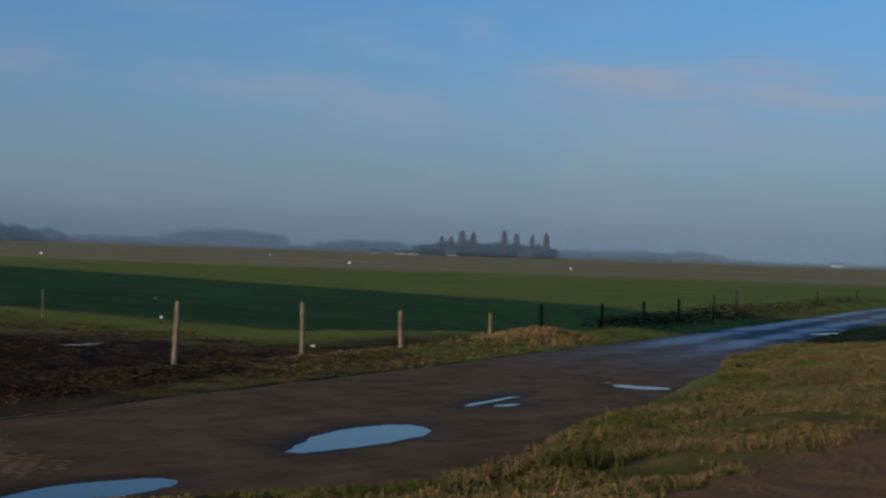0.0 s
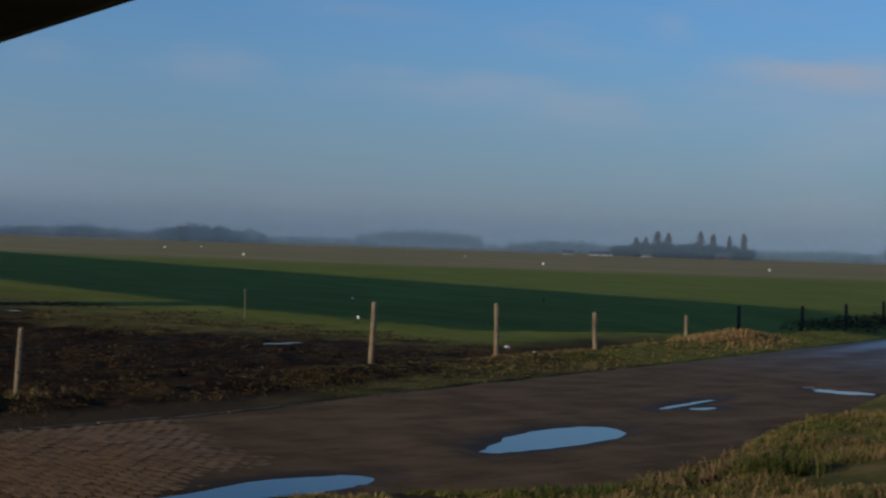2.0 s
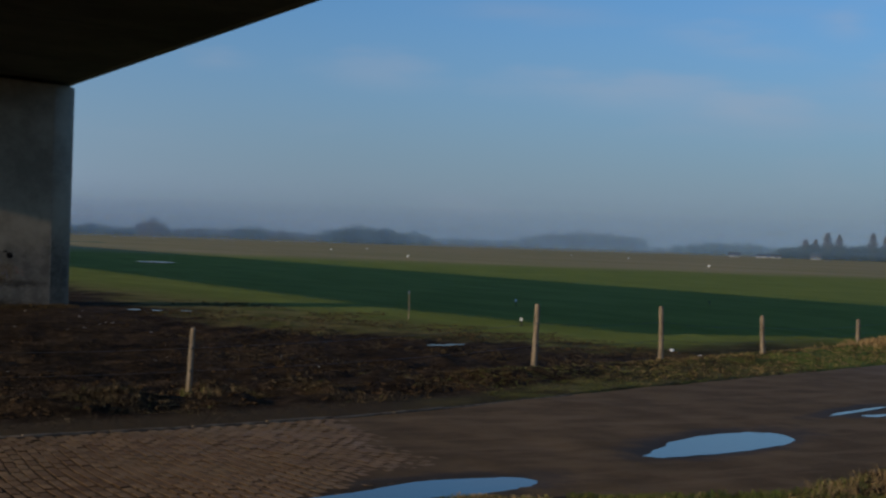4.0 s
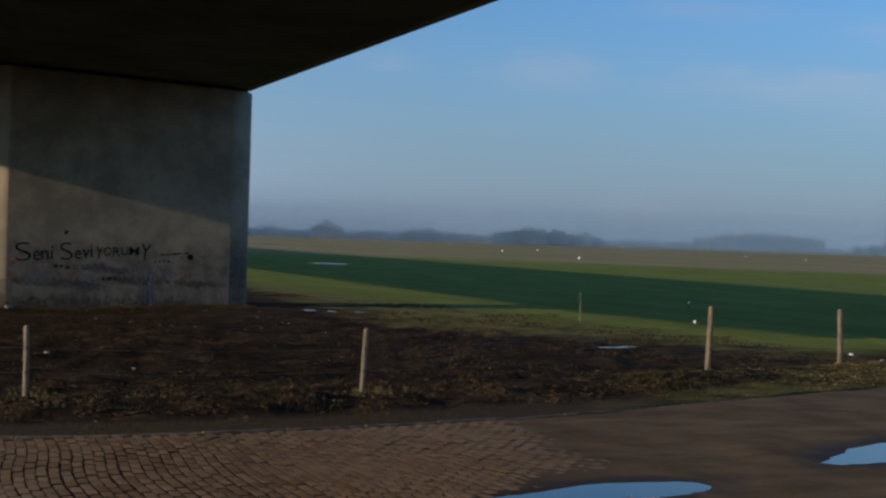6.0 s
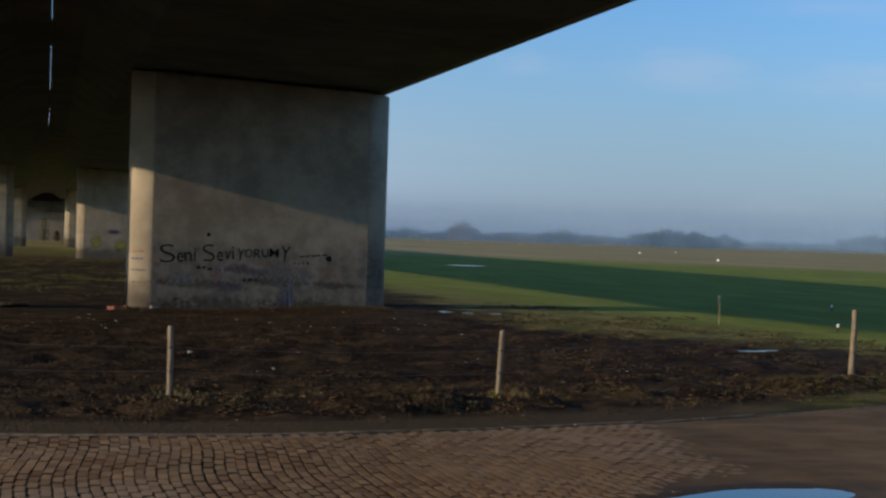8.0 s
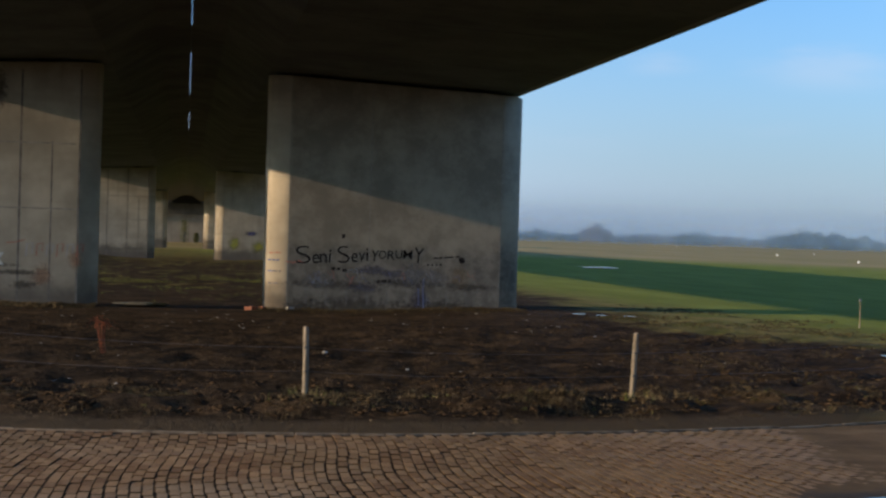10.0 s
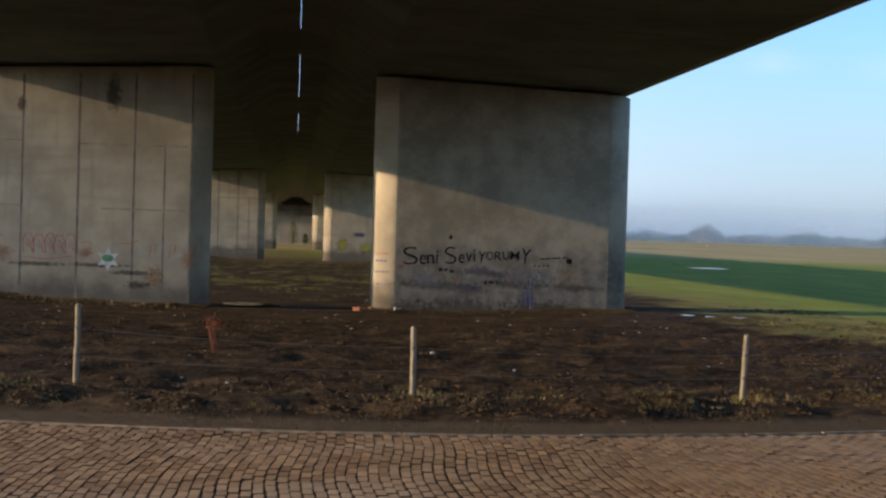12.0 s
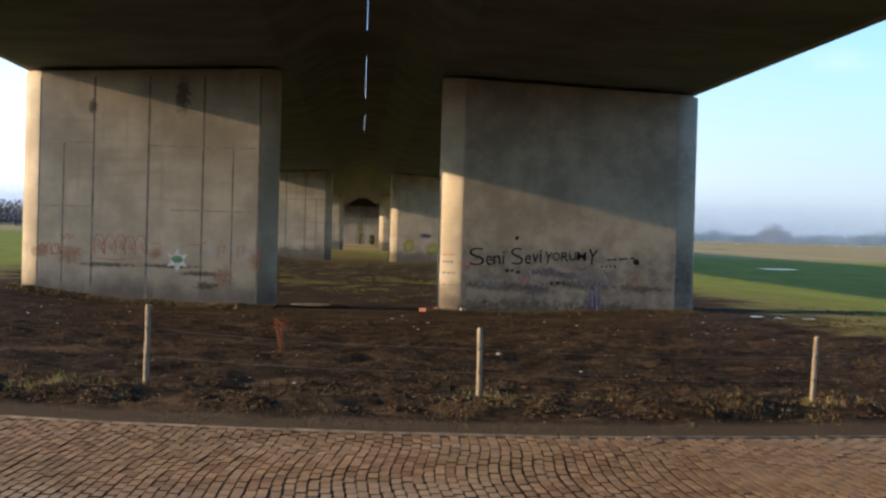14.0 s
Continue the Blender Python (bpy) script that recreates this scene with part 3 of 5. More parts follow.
def build_puddles():
    for i, (px, py, a, b, turn) in enumerate(PUDDLES):
        c, s = math.cos(radians(turn)), math.sin(radians(turn))
        verts, n = [(px, py, 0.0)], 56
        for j in range(n):
            t = 2 * math.pi * j / n
            r = 1.12 + 0.30 * noise.noise(Vector((math.cos(t) * 1.5, math.sin(t) * 1.5, i * 3.1))) + 0.10 * noise.noise(Vector((math.cos(t) * 6, math.sin(t) * 6, i * 1.7)))
            taper = 1.0 if b < 0.35 else 0.82 + 0.42 * math.cos(t)
            u, v = a * r * math.cos(t), b * r * math.sin(t) * taper
            verts.append((px + u * c - v * s, py + u * s + v * c, 0.0))
        faces = [(0, 1 + j, 1 + (j + 1) % n) for j in range(n)]
        zc = road_z(px, py) + (0.030 if b > 0.3 else 0.038)
        me = mesh_from("puddle", [(x, y, zc) for x, y, z in verts], faces, M_WATER)
        tagged(new("puddle", me), "still rain puddle on the muddy road, mirroring blue sky", "puddle", "puddles on the road", "structure")
    # water standing in the field
    for px, py, a, b in ((30.4, 103.0, 1.5, 1.7), (11.1, 39.4, 0.2, 0.2), (11.6, 38.9, 0.16, 0.14), (12.3, 38.4, 0.18, 0.12), (13.75, 26.0, 0.34, 0.10), (14.2, 26.15, 0.24, 0.07), (-1.3, 43.2, 0.9, 0.8)):
        n = 30
        verts = [(px, py, 0.17)]
        for j in range(n):
            t = 2 * math.pi * j / n
            r = 1 + 0.35 * noise.noise(Vector((math.cos(t) * 2, math.sin(t) * 2, px)))
            verts.append((px + a * r * math.cos(t), py + b * r * math.sin(t), 0.17))
        me = mesh_from("field_puddle", verts, [(0, 1 + j, 1 + (j + 1) % n) for j in range(n)], M_WATER)
        ob = tagged(new("field_puddle", me), "pale rainwater standing in the low field", "puddle", "puddles in the field", "structure")
        ob.location.z = ground_z(px, py) + 0.06 - 0.17


build_ground()
ROAD = build_road()
build_puddles()


# ---- the viaduct ----
ROWS_Y = (42.6, 118.0, 193.5)
END_Y = 268.0
PIER_X = {-1: (-9.94, -2.48), 1: (2.28, 10.0)}


def top_at(x):
    """Height of the decks' underside: it falls outwards from the gap."""
    return (6.86 if x > 0 else 6.95) - 0.042 * (abs(x) - 2.3)


def pier_body(x0, x1, half, foot):
    """A wall-like pier with rounded ends, its top following the deck's fall."""
    bm = bmesh.new()
    ring = []
    steps, open_to = 16, radians(58)
    radius = half / math.sin(open_to)
    nose = 0.68 if x0 > 0 else 0.56
    for cx, sign in ((x1 - nose, 1), (x0 + nose, -1)):
        for j in range(steps + 1):
            t = -open_to + 2 * open_to * j / steps
            ring.append((cx + sign * 3.0 * nose * (radius * math.cos(t) - half / math.tan(open_to)), sign * radius * math.sin(t)))
    low = [bm.verts.new((x, y, foot)) for x, y in ring]
    high = [bm.verts.new((x, y, top_at(x) - 0.12)) for x, y in ring]
    cap = [bm.verts.new((x0 + half + (x - x0 - half) * 0.992, y * 0.93, top_at(x) - 0.085)) for x, y in ring]
    n = len(ring)
    for a, b in ((low, high), (high, cap)):
        for j in range(n):
            bm.faces.new((a[j], a[(j + 1) % n], b[(j + 1) % n], b[j]))
    bm.faces.new(cap)
    bm.faces.new(low[::-1])
    for f in bm.faces:
        xs = [v.co.x for v in f.verts]
        f.smooth = len(xs) == 4 and max(xs) - min(xs) < 1.0
    return bm


def build_pier(side, y, near):
    x0, x1 = PIER_X[side]
    half = 0.6
    pier = thing("viaduct_pier", (0, y, 0), "wall-like concrete viaduct pier with rounded ends, stained and spray-painted" if near
                 else "wall-like grey concrete viaduct pier with rounded ends", "pier", "piers of the viaduct")
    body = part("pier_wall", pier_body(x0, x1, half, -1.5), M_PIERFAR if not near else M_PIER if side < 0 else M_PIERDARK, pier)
    # bearing blocks between pier and deck
    for f in (0.2, 0.8):
        bm = bmesh.new()
        bx = x0 + (x1 - x0) * f
        box(bm, (bx - 0.3, -0.3, top_at(bx) - 0.10), (bx + 0.3, 0.3, top_at(bx) + 0.02), 0.01)
        part("bearing", bm, M_JOINT, pier)
    # shuttering joints, recessed-looking thin fillets
    nose = 0.685 if side > 0 else 0.565
    xs = [x0 + nose, x1 - nose]
    if side < 0:
        xs += [-8.68, -7.83, -6.25, -4.67, -3.80]
    else:
        xs += [5.35]
    for i, jx in enumerate(xs):
        bm = bmesh.new()
        wide = (0.04, 0.05, 0.045, 0.065, 0.07, 0.065, 0.045)[i] if side < 0 else 0.018
        tall = top_at(jx) - 0.3
        if side < 0 and i in (2, 6):
            tall = 4.55
        bm.faces.new([bm.verts.new(p) for p in ((jx - wide / 2, -half - 0.0004, -0.4), (jx + wide / 2, -half - 0.0004, -0.4), (jx + wide / 2, -half - 0.0004, tall), (jx - wide / 2, -half - 0.0004, tall))])
        part("shutter_joint", bm, M_JOINTSOFT if side < 0 else M_JOINTFAINT, body)
    if side < 0:
        for za, fa, fb in ((4.50, 0.0, 0.24), (4.46, 0.5, 0.985), (2.64, 0.0, 0.24), (2.60, 0.6, 1.0)):
            bm = bmesh.new()
            w = x1 - x0 - 2 * half
            bm.faces.new([bm.verts.new((x0 + half + w * f, -half - 0.0005, zz)) for f, zz in ((fa, za), (fb, za), (fb, za + 0.035), (fa, za + 0.035))])
            part("shutter_joint", bm, M_JOINTFAINT, body)
    return pier


M_JOINTSOFT = plain("shutter_joint_soot", (0.175, 0.148, 0.118), 0.9, 3, 0.4)
M_JOINTFAINT = plain("shutter_joint_faint", (0.27, 0.23, 0.18), 0.9, 3, 0.4)


def build_deck(side):
    """One deck: flat soffit over the piers, a raking inner web and an edge beam with a parapet."""
    y0, y1 = -70.0, END_Y + 0.09
    xo, xi = 9.99, 2.3
    deck = thing("viaduct_deck", (0, 0, 0), "long concrete motorway deck, dark underneath, resting on the piers", "bridge deck", "decks of the viaduct")

    def soffit(x):
        return top_at(side * x)

    def strip(name, prof, material, ya=None, yb=y1):
        bm = bmesh.new()
        ya = y0 if ya is None else ya
        rings = [[bm.verts.new((side * x, y, z)) for x, z in prof] for y in (ya, yb)]
        n = len(prof)
        for j in range(n):
            bm.faces.new((rings[0][j], rings[0][(j + 1) % n], rings[1][(j + 1) % n], rings[1][j]))
        bm.faces.new(rings[0])
        bm.faces.new(rings[1][::-1])
        return part(name, bm, material, deck)

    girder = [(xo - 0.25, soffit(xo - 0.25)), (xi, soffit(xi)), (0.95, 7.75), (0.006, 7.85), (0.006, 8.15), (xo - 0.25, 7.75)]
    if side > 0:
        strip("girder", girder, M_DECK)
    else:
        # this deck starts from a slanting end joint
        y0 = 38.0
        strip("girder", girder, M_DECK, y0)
        ends = [(38.0, xo - 0.25), (28.0, 8.6), (26.6, 4.0), (25.6, 1.1)]
        bm = bmesh.new()
        rings = []
        for y, xe in ends:
            e = min(xe, xo - 0.25)
            prof = [(e, soffit(e)), (min(xi, e - 0.05), soffit(xi)), (min(0.95, e - 0.1), 7.75), (0.006, 7.85), (0.006, 8.15), (e, 7.9)]
            rings.append([bm.verts.new((side * x, y, z)) for x, z in prof])
        for a, b in zip(rings, rings[1:]):
            for j in range(6):
                bm.faces.new((a[j], a[(j + 1) % 6], b[(j + 1) % 6], b[j]))
        bm.faces.new(rings[0])
        bm.faces.new(rings[-1][::-1])
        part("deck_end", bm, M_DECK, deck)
    strip("edge_beam", [(xo - 0.247, soffit(xo) + 0.01), (xo, soffit(xo) + 0.01), (xo, 7.82), (xo - 0.247, 7.82)], M_FASCIA)
    strip("parapet", [(xo - 0.3, 7.822), (xo - 0.05, 7.822), (xo - 0.08, 8.25), (xo - 0.27, 8.25)], M_FASCIA)
    # casting joints across the soffit
    for y in np.arange(-8 if side > 0 else 43.2, END_Y - 1, 6.4):
        bm = bmesh.new()
        rings = [[bm.verts.new((side * x, yy, z - 0.004)) for x, z in ((xo - 0.3, soffit(xo - 0.3)), (xi + 0.02, soffit(xi + 0.02)))] for yy in (y, y + 0.05)]
        bm.faces.new((rings[0][0], rings[0][1], rings[1][1], rings[1][0]))
        bmesh.ops.solidify(bm, geom=bm.faces[:], thickness=0.012)
        part("casting_joint", bm, M_JOINT, deck)


for side in (-1, 1):
    for i, y in enumerate(ROWS_Y):
        build_pier(side, y, i == 0)
    build_deck(side)

# plates that close most of the gap between the decks
for ya, yb in ((25.7, 30.0), (42.9, 49.2), (65.3, 75.1), (88.5, 268.5)):
    bm = bmesh.new()
    box(bm, (-0.12, ya, 8.152), (0.12, yb, 8.18))
    tagged(part("gap_plate", bm, M_STEEL), "dark steel plate closing the gap between the decks", "cover plate", "plates over the gap")


def build_abutment():
    """End wall under the decks with splayed wings, and the bank behind it."""
    wall = thing("abutment", (0, END_Y, 0), "sunlit concrete end wall closing the viaduct", "abutment", kind="structure")
    bm = bmesh.new()
    box(bm, (-13.5, 0, -1.6), (13.5, 1.6, 6.35), 0.05)
    part("front_wall", bm, M_ABUT, wall)
    for x in (-9.0, -4.5, 0.0, 4.5, 9.0):
        bm = bmesh.new()
        box(bm, (x - 0.06, -0.006, -0.3), (x + 0.06, 0.01, 6.2))
        part("pour_joint", bm, M_JOINTFAINT, wall)
    bm = bmesh.new()
    box(bm, (-13.5, 0.62, 6.352), (13.5, 1.6, 8.3), 0.03)
    part("back_wall", bm, M_DECK, wall)
    # added near-black block, its colour giving the shade at the gap's end
    bm = bmesh.new()
    box(bm, (-2.6, 0.1, 6.354), (2.6, 0.61, 8.1), 0.02)
    part("gap_infill", bm, M_JOINT, wall)
    # added dark slab: stands in for the shade across the wall's upper part
    bm = bmesh.new()
    box(bm, (-13.4, -0.5, 4.3), (13.4, -0.01, 6.35), 0.04)
    part("end_beam", bm, M_DECK, wall, "added dark slab standing in for shade on top of the end wall")
    verts, faces, n = [], [], 40
    for j in range(9):
        for i in range(n + 1):
            x = -70 + 140 * i / n
            t = j / 8
            flat = 1 - smooth01(abs(x), 18, 62)
            verts.append((x, END_Y + 2.5 + t * 60 - (0 if abs(x) < 13.6 else 3), 7.6 * flat * smooth01(t, 0, 0.25) + 0.3 * fbm(x, t * 30, 0.2)))
    faces = [(j * (n + 1) + i, j * (n + 1) + i + 1, (j + 1) * (n + 1) + i + 1, (j + 1) * (n + 1) + i) for j in range(8) for i in range(n)]
    tagged(new("embankment", mesh_from("embankment", verts, faces, M_GRASSFAR, True)), "grassed earth bank behind the end wall", "embankment", kind="structure")


def build_wall_shrub(x, y, h, wide, seed):
    """Bare shrub growing before the end wall."""
    rnd = random.Random(seed)
    bush = thing("wall_shrub", (x, y, ground_z(x, y)), "straggly olive-green shrub growing before the end wall", "bush", "shrubs by the end wall")
    bm = bmesh.new()
    for _ in range(9):
        a, q = rnd.uniform(0, 6.28), rnd.uniform(0.2, 0.5) * wide
        tube(bm, [(0, 0, -0.1), (0.4 * q * math.cos(a), 0.4 * q * math.sin(a), h * 0.45), (q * math.cos(a), q * math.sin(a), h * rnd.uniform(0.7, 1.0))], [0.06, 0.04, 0.015], 5)
    part("stem", bm, M_BARK, bush)
    verts, faces = [], []
    for _ in range(420):
        a, u = rnd.uniform(0, 6.28), rnd.random()
        q = wide * 0.5 * rnd.random() ** 0.6 * (0.35 + 0.65 * math.sin(math.pi * min(1, 0.15 + 0.8 * u)))
        c = (q * math.cos(a), q * math.sin(a), h * u)
        o = len(verts)
        verts += [tuple(c[k] + rnd.uniform(-0.16, 0.16) for k in range(3)) for _ in range(3)]
        faces.append((o, o + 1, o + 2))
    ob = tagged(new("twigs", mesh_from("twigs", verts, faces, M_GRASS)), kind="stuff")
    ob.parent = bush


M_ABUT = concrete_material("end_wall_concrete", (0.40, 0.335, 0.25), 0.8)
M_GRASSFAR = plain("bank_grass", (0.085, 0.12, 0.035), 0.95, 0.6, 0.4)
build_abutment()
for i, (x, y, h, wide) in enumerate(((-0.3, 264.0, 4.0, 1.9), (1.9, 265.3, 1.8, 1.2))):
    build_wall_shrub(x, y, h, wide, 120 + i)


# ---- the fence ----
POSTS = [(-2.84, 19.36, 1.15, 0.0, 0), (1.60, 18.74, 0.98, -0.6, 0), (6.05, 18.75, 0.97, 3.2, 0), (13.2, 21.45, 1.21, 3.0, 0), (17.18, 23.05, 1.12, -2.6, 0),
         (20.25, 23.6, 0.91, -4.0, 0), (26.9, 27.7, 0.60, 0.0, 0), (31.6, 30.3, 0.72, -2.0, 1), (36.5, 32.2, 0.64, 2.0, 1), (40.7, 33.8, 0.63, -9.0, 1),
         (45.0, 35.6, 0.65, -7.0, 1), (49.7, 37.5, 0.72, 0.0, 1), (53.2, 38.9, 0.95, 1.5, 1), (70.1, 45.7, 0.63, -2.0, 1), (81.0, 49.9, 0.62, 2.0, 1)]


def build_fence():
    fence = thing("field_fence", (0, 18.7, 0), "run of weathered wooden fence posts with slack wire beside the road", "fence")
    rnd = random.Random(4)
    tops = []
    for x, y, h, lean, dark in POSTS:
        g0 = 0.0
        bm = bmesh.new()
        s = math.sin(radians(lean))
        pts = [(x + s * h * t, y, g0 - 0.5 + (h + 0.5) * t) for t in (0, 0.25, 0.5, 0.75, 0.985, 1.0)]
        pts = [(px + rnd.uniform(-0.006, 0.006), py + rnd.uniform(-0.006, 0.006), pz) for px, py, pz in pts]
        r = 0.040 if x < 12 else 0.05 if x < 30 else 0.058
        tube(bm, [(a, b - 18.7, c) for a, b, c in pts], [r * 1.05, r * 1.03, r, r * 0.97, r * 0.94, r * 0.7], 9)
        for f in bm.faces:
            f.smooth = len(f.verts) == 4
        p = part("post", bm, M_WOODDARK if dark else M_WOOD, fence)
        for wz in (0.4, 0.72):
            bm = bmesh.new()
            box(bm, (x + s * h * wz - 0.012, y - r - 0.02 - 18.7, g0 + h * wz - 0.02), (x + s * h * wz + 0.012, y - r + 0.01 - 18.7, g0 + h * wz + 0.02))
            part("staple", bm, M_WIRE, p)
        tops.append((x + s * h * 0.7, y - r - 0.006, g0, h, s))
    for wz in (0.4, 0.72):
        bm = bmesh.new()
        run = []
        for (xa, ya, ga, ha, sa), (xb, yb, gb, hb, sb) in zip(tops, tops[1:]):
            for j in range(6):
                t = j / 6
                run.append((xa + (xb - xa) * t, ya + (yb - ya) * t - 18.7, (ga + ha * wz) * (1 - t) + (gb + hb * wz) * t - 0.05 * 4 * t * (1 - t)))
        tube(bm, run, [0.0026] * len(run), 4)
        part("wire", bm, M_WIRE, fence)


build_fence()


# ---- bricks, kerb ----
def kerb_frame(x):
    a, b = Vector((x - 0.3, kerb_soft(x - 0.3))), Vector((x + 0.3, kerb_soft(x + 0.3)))
    t = (b - a).normalized()
    return Vector((x, kerb_soft(x))), t, Vector((t.y, -t.x))


def build_kerb():
    kerb = thing("road_edging", (0, 16, 0), "narrow worn concrete edging strip along the bricks", "kerb", kind="structure")
    x = -9.0
    rnd = random.Random(8)
    bm = bmesh.new()
    box(bm, (-0.493, -0.028, -0.12), (0.493, 0.028, 0.026), 0.008)
    bmesh.ops.translate(bm, verts=bm.verts, vec=(0, 0, 0))
    me = bpy.data.meshes.new("edging_stone")
    bm.to_mesh(me)
    bm.free()
    me.materials.append(M_KERB)
    while x < 12.5:
        c, t, nrm = kerb_frame(x)
        ob = new("edging_stone", me)
        ob.parent = kerb
        fade = smooth01(x, 7.5, 12.0)
        ob.matrix_local = Matrix.Translation((c.x, c.y - 16, rnd.uniform(-0.008, 0.006) - 0.03 * fade)) @ pose(0, 0, 0, 0, rnd.uniform(-0.5, 0.5), math.degrees(math.atan2(t.y, t.x)))
        x += t.x * 1.0


build_kerb()


def build_bricks():
    """Bricks laid with their long side across the road, each course shifted by half."""
    L, W, H = 0.184, 0.093, 0.05
    bw, top = 0.003, 0.0015
    lo = [(-W / 2, -L / 2), (W / 2, -L / 2), (W / 2, L / 2), (-W / 2, L / 2)]
    hi = [(-W / 2 + bw, -L / 2 + bw), (W / 2 - bw, -L / 2 + bw), (W / 2 - bw, L / 2 - bw), (-W / 2 + bw, L / 2 - bw)]
    bv = [(x, y, -H) for x, y in lo] + [(x, y, -top) for x, y in lo] + [(x, y, 0.0) for x, y in hi]
    bf = [(0, 1, 5, 4), (1, 2, 6, 5), (2, 3, 7, 6), (3, 0, 4, 7), (4, 5, 9, 8), (5, 6, 10, 9), (6, 7, 11, 10), (7, 4, 8, 11), (8, 9, 10, 11)]
    shared = mesh_from("brick", bv, bf, M_BRICK)
    shared.materials.append(M_SOILED)
    shared.polygons.foreach_set("material_index", [1] * 4 + [0] * 5)
    rnd = random.Random(21)
    places, x, course = [], -9.0, 0
    while x < 12.0:
        c, t, nrm = kerb_frame(x)
        d = 0.05 + L / 2 + (L / 2 if course % 2 else 0.0)
        while d < road_width(x) - 0.1:
            calm = (1 - 0.75 * smooth01(x, 1.5, 4.5)) * (0.35 + 0.65 * smooth01(x, -3.5, -0.8))
            wave = 0.05 * calm * math.sin(d * 2.3 + 0.25 * x) + 0.07 * noise.noise(Vector((x * 0.25, d * 0.55, 2.0)))
            p = c + nrm * d + t * (wave + rnd.uniform(-0.006, 0.006))
            z = road_z(p.x, p.y) + 0.011 - 0.07 * puddle_depth(p.x, p.y) + rnd.uniform(-0.002, 0.002) - 0.045 * smooth01(p.x + 0.35 * d + 1.2 * noise.noise(Vector((p.x * 0.5, d * 0.6, 7.0))), 6.4, 9.2)
            ang = math.degrees(math.atan2(t.y, t.x)) + rnd.uniform(-2.0, 2.0) + math.degrees(0.05 * calm * 2.3 * math.cos(d * 2.3 + 0.25 * x)) * 0.8
            tilt = math.degrees(math.atan(crossfall(p.x)))
            places.append((math.hypot(p.x - 1.2, p.y - 13.9), Matrix.Translation((p.x, p.y, z)) @ pose(0, 0, 0, 0, 0, ang) @ pose(0, 0, 0, tilt + rnd.uniform(-0.7, 0.7), rnd.uniform(-0.8, 0.8), 0)))
            d += L + 0.024
        x += t.x * (W + 0.008)
        course += 1
    places.sort(key=lambda a: a[0])
    for _, m in places[:300]:
        ob = new("brick", shared)
        ob.parent = ROAD
        ob.matrix_local = m
    verts, faces = [], []
    for _, m in places[300:]:
        o = len(verts)
        verts += [tuple(m @ Vector(v)) for v in bv]
        faces += [tuple(o + i for i in f) for f in bf]
    laid = mesh_from("brick_paving", verts, faces, M_BRICK)
    laid.materials.append(M_SOILED)
    laid.polygons.foreach_set("material_index", ([1] * 4 + [0] * 5) * (len(faces) // 9))
    rest = new("brick_paving", laid)
    rest.parent = ROAD
    tagged(rest, kind="stuff")


# ---- far country ----
def winter_tree(verts, faces, x, y, z, h, wide, rnd, dense=70, bare=True):
    """Trunk, a few limbs and a ragged crown of small twig clumps."""
    def stick(a, b, ra, rb):
        o = len(verts)
        for p, r in ((a, ra), (b, rb)):
            for j in range(4):
                t = j * math.pi / 2
                verts.append((p[0] + r * math.cos(t), p[1] + r * math.sin(t), p[2]))
        for j in range(4):
            faces.append((o + j, o + (j + 1) % 4, o + 4 + (j + 1) % 4, o + 4 + j))

    stick((x, y, z), (x, y, z + h * 0.75), h * 0.02, h * 0.006)
    for _ in range(5):
        t = rnd.uniform(0.3, 0.65)
        a = rnd.uniform(0, 6.28)
        stick((x, y, z + h * t), (x + math.cos(a) * wide * 0.35, y + math.sin(a) * wide * 0.35, z + h * (t + 0.25)), h * 0.008, h * 0.003)
    for _ in range(dense):
        a, u, r = rnd.uniform(0, 6.28), rnd.uniform(0.0, 1.0), rnd.random() ** 0.45
        cz = z + h * (0.22 + 0.76 * u)
        rad = wide * 0.5 * r * math.sin(math.pi * min(0.97, 0.16 + 0.8 * u)) ** 0.6
        c = (x + rad * math.cos(a), y + rad * math.sin(a), cz)
        s = h * rnd.uniform(0.035, 0.085)
        o = len(verts)
        for _ in range(3):
            verts.append((c[0] + rnd.uniform(-s, s), c[1] + rnd.uniform(-s, s), c[2] + rnd.uniform(-s, s)))
        faces.append((o, o + 1, o + 2))


def far_point(az, dist):
    return math.sin(radians(az)) * dist, math.cos(radians(az)) * dist


# woods: azimuth from, to (clockwise from ahead), distance, degrees that the crowns rise over the eye, trees per degree, material
WOODS = [(-18.0, -12.6, 420, 0.95, 26, "t"), (-12.6, 12.5, 1200, 0.3, 12, "t"), (12.3, 15.7, 800, 0.36, 40, "p"), (15.7, 16.9, 860, 0.64, 44, "r"), (16.6, 23.2, 900, 0.33, 40, "t"),
         (19.5, 20.9, 820, 0.53, 36, "p"), (23.0, 26.3, 760, 0.62, 70, "p"), (26.0, 27.3, 770, 0.42, 46, "p"), (27.0, 31.6, 980, 0.25, 40, "t"), (31.0, 35.9, 1080, 0.63, 60, "t"),
         (35.4, 37.2, 1000, 0.12, 40, "t"), (37.0, 41.4, 800, 0.42, 50, "p"), (41.0, 46.7, 625, 0.44, 120, "p"), (46.5, 51.2, 860, 0.34, 60, "p"), (50.6, 53.4, 900, 0.40, 50, "t"),
         (12.0, 55.0, 1000, 0.16, 26, "t"), (53.0, 54.4, 900, 0.06, 40, "t"), (54.2, 66.0, 1100, 0.07, 40, "t")]


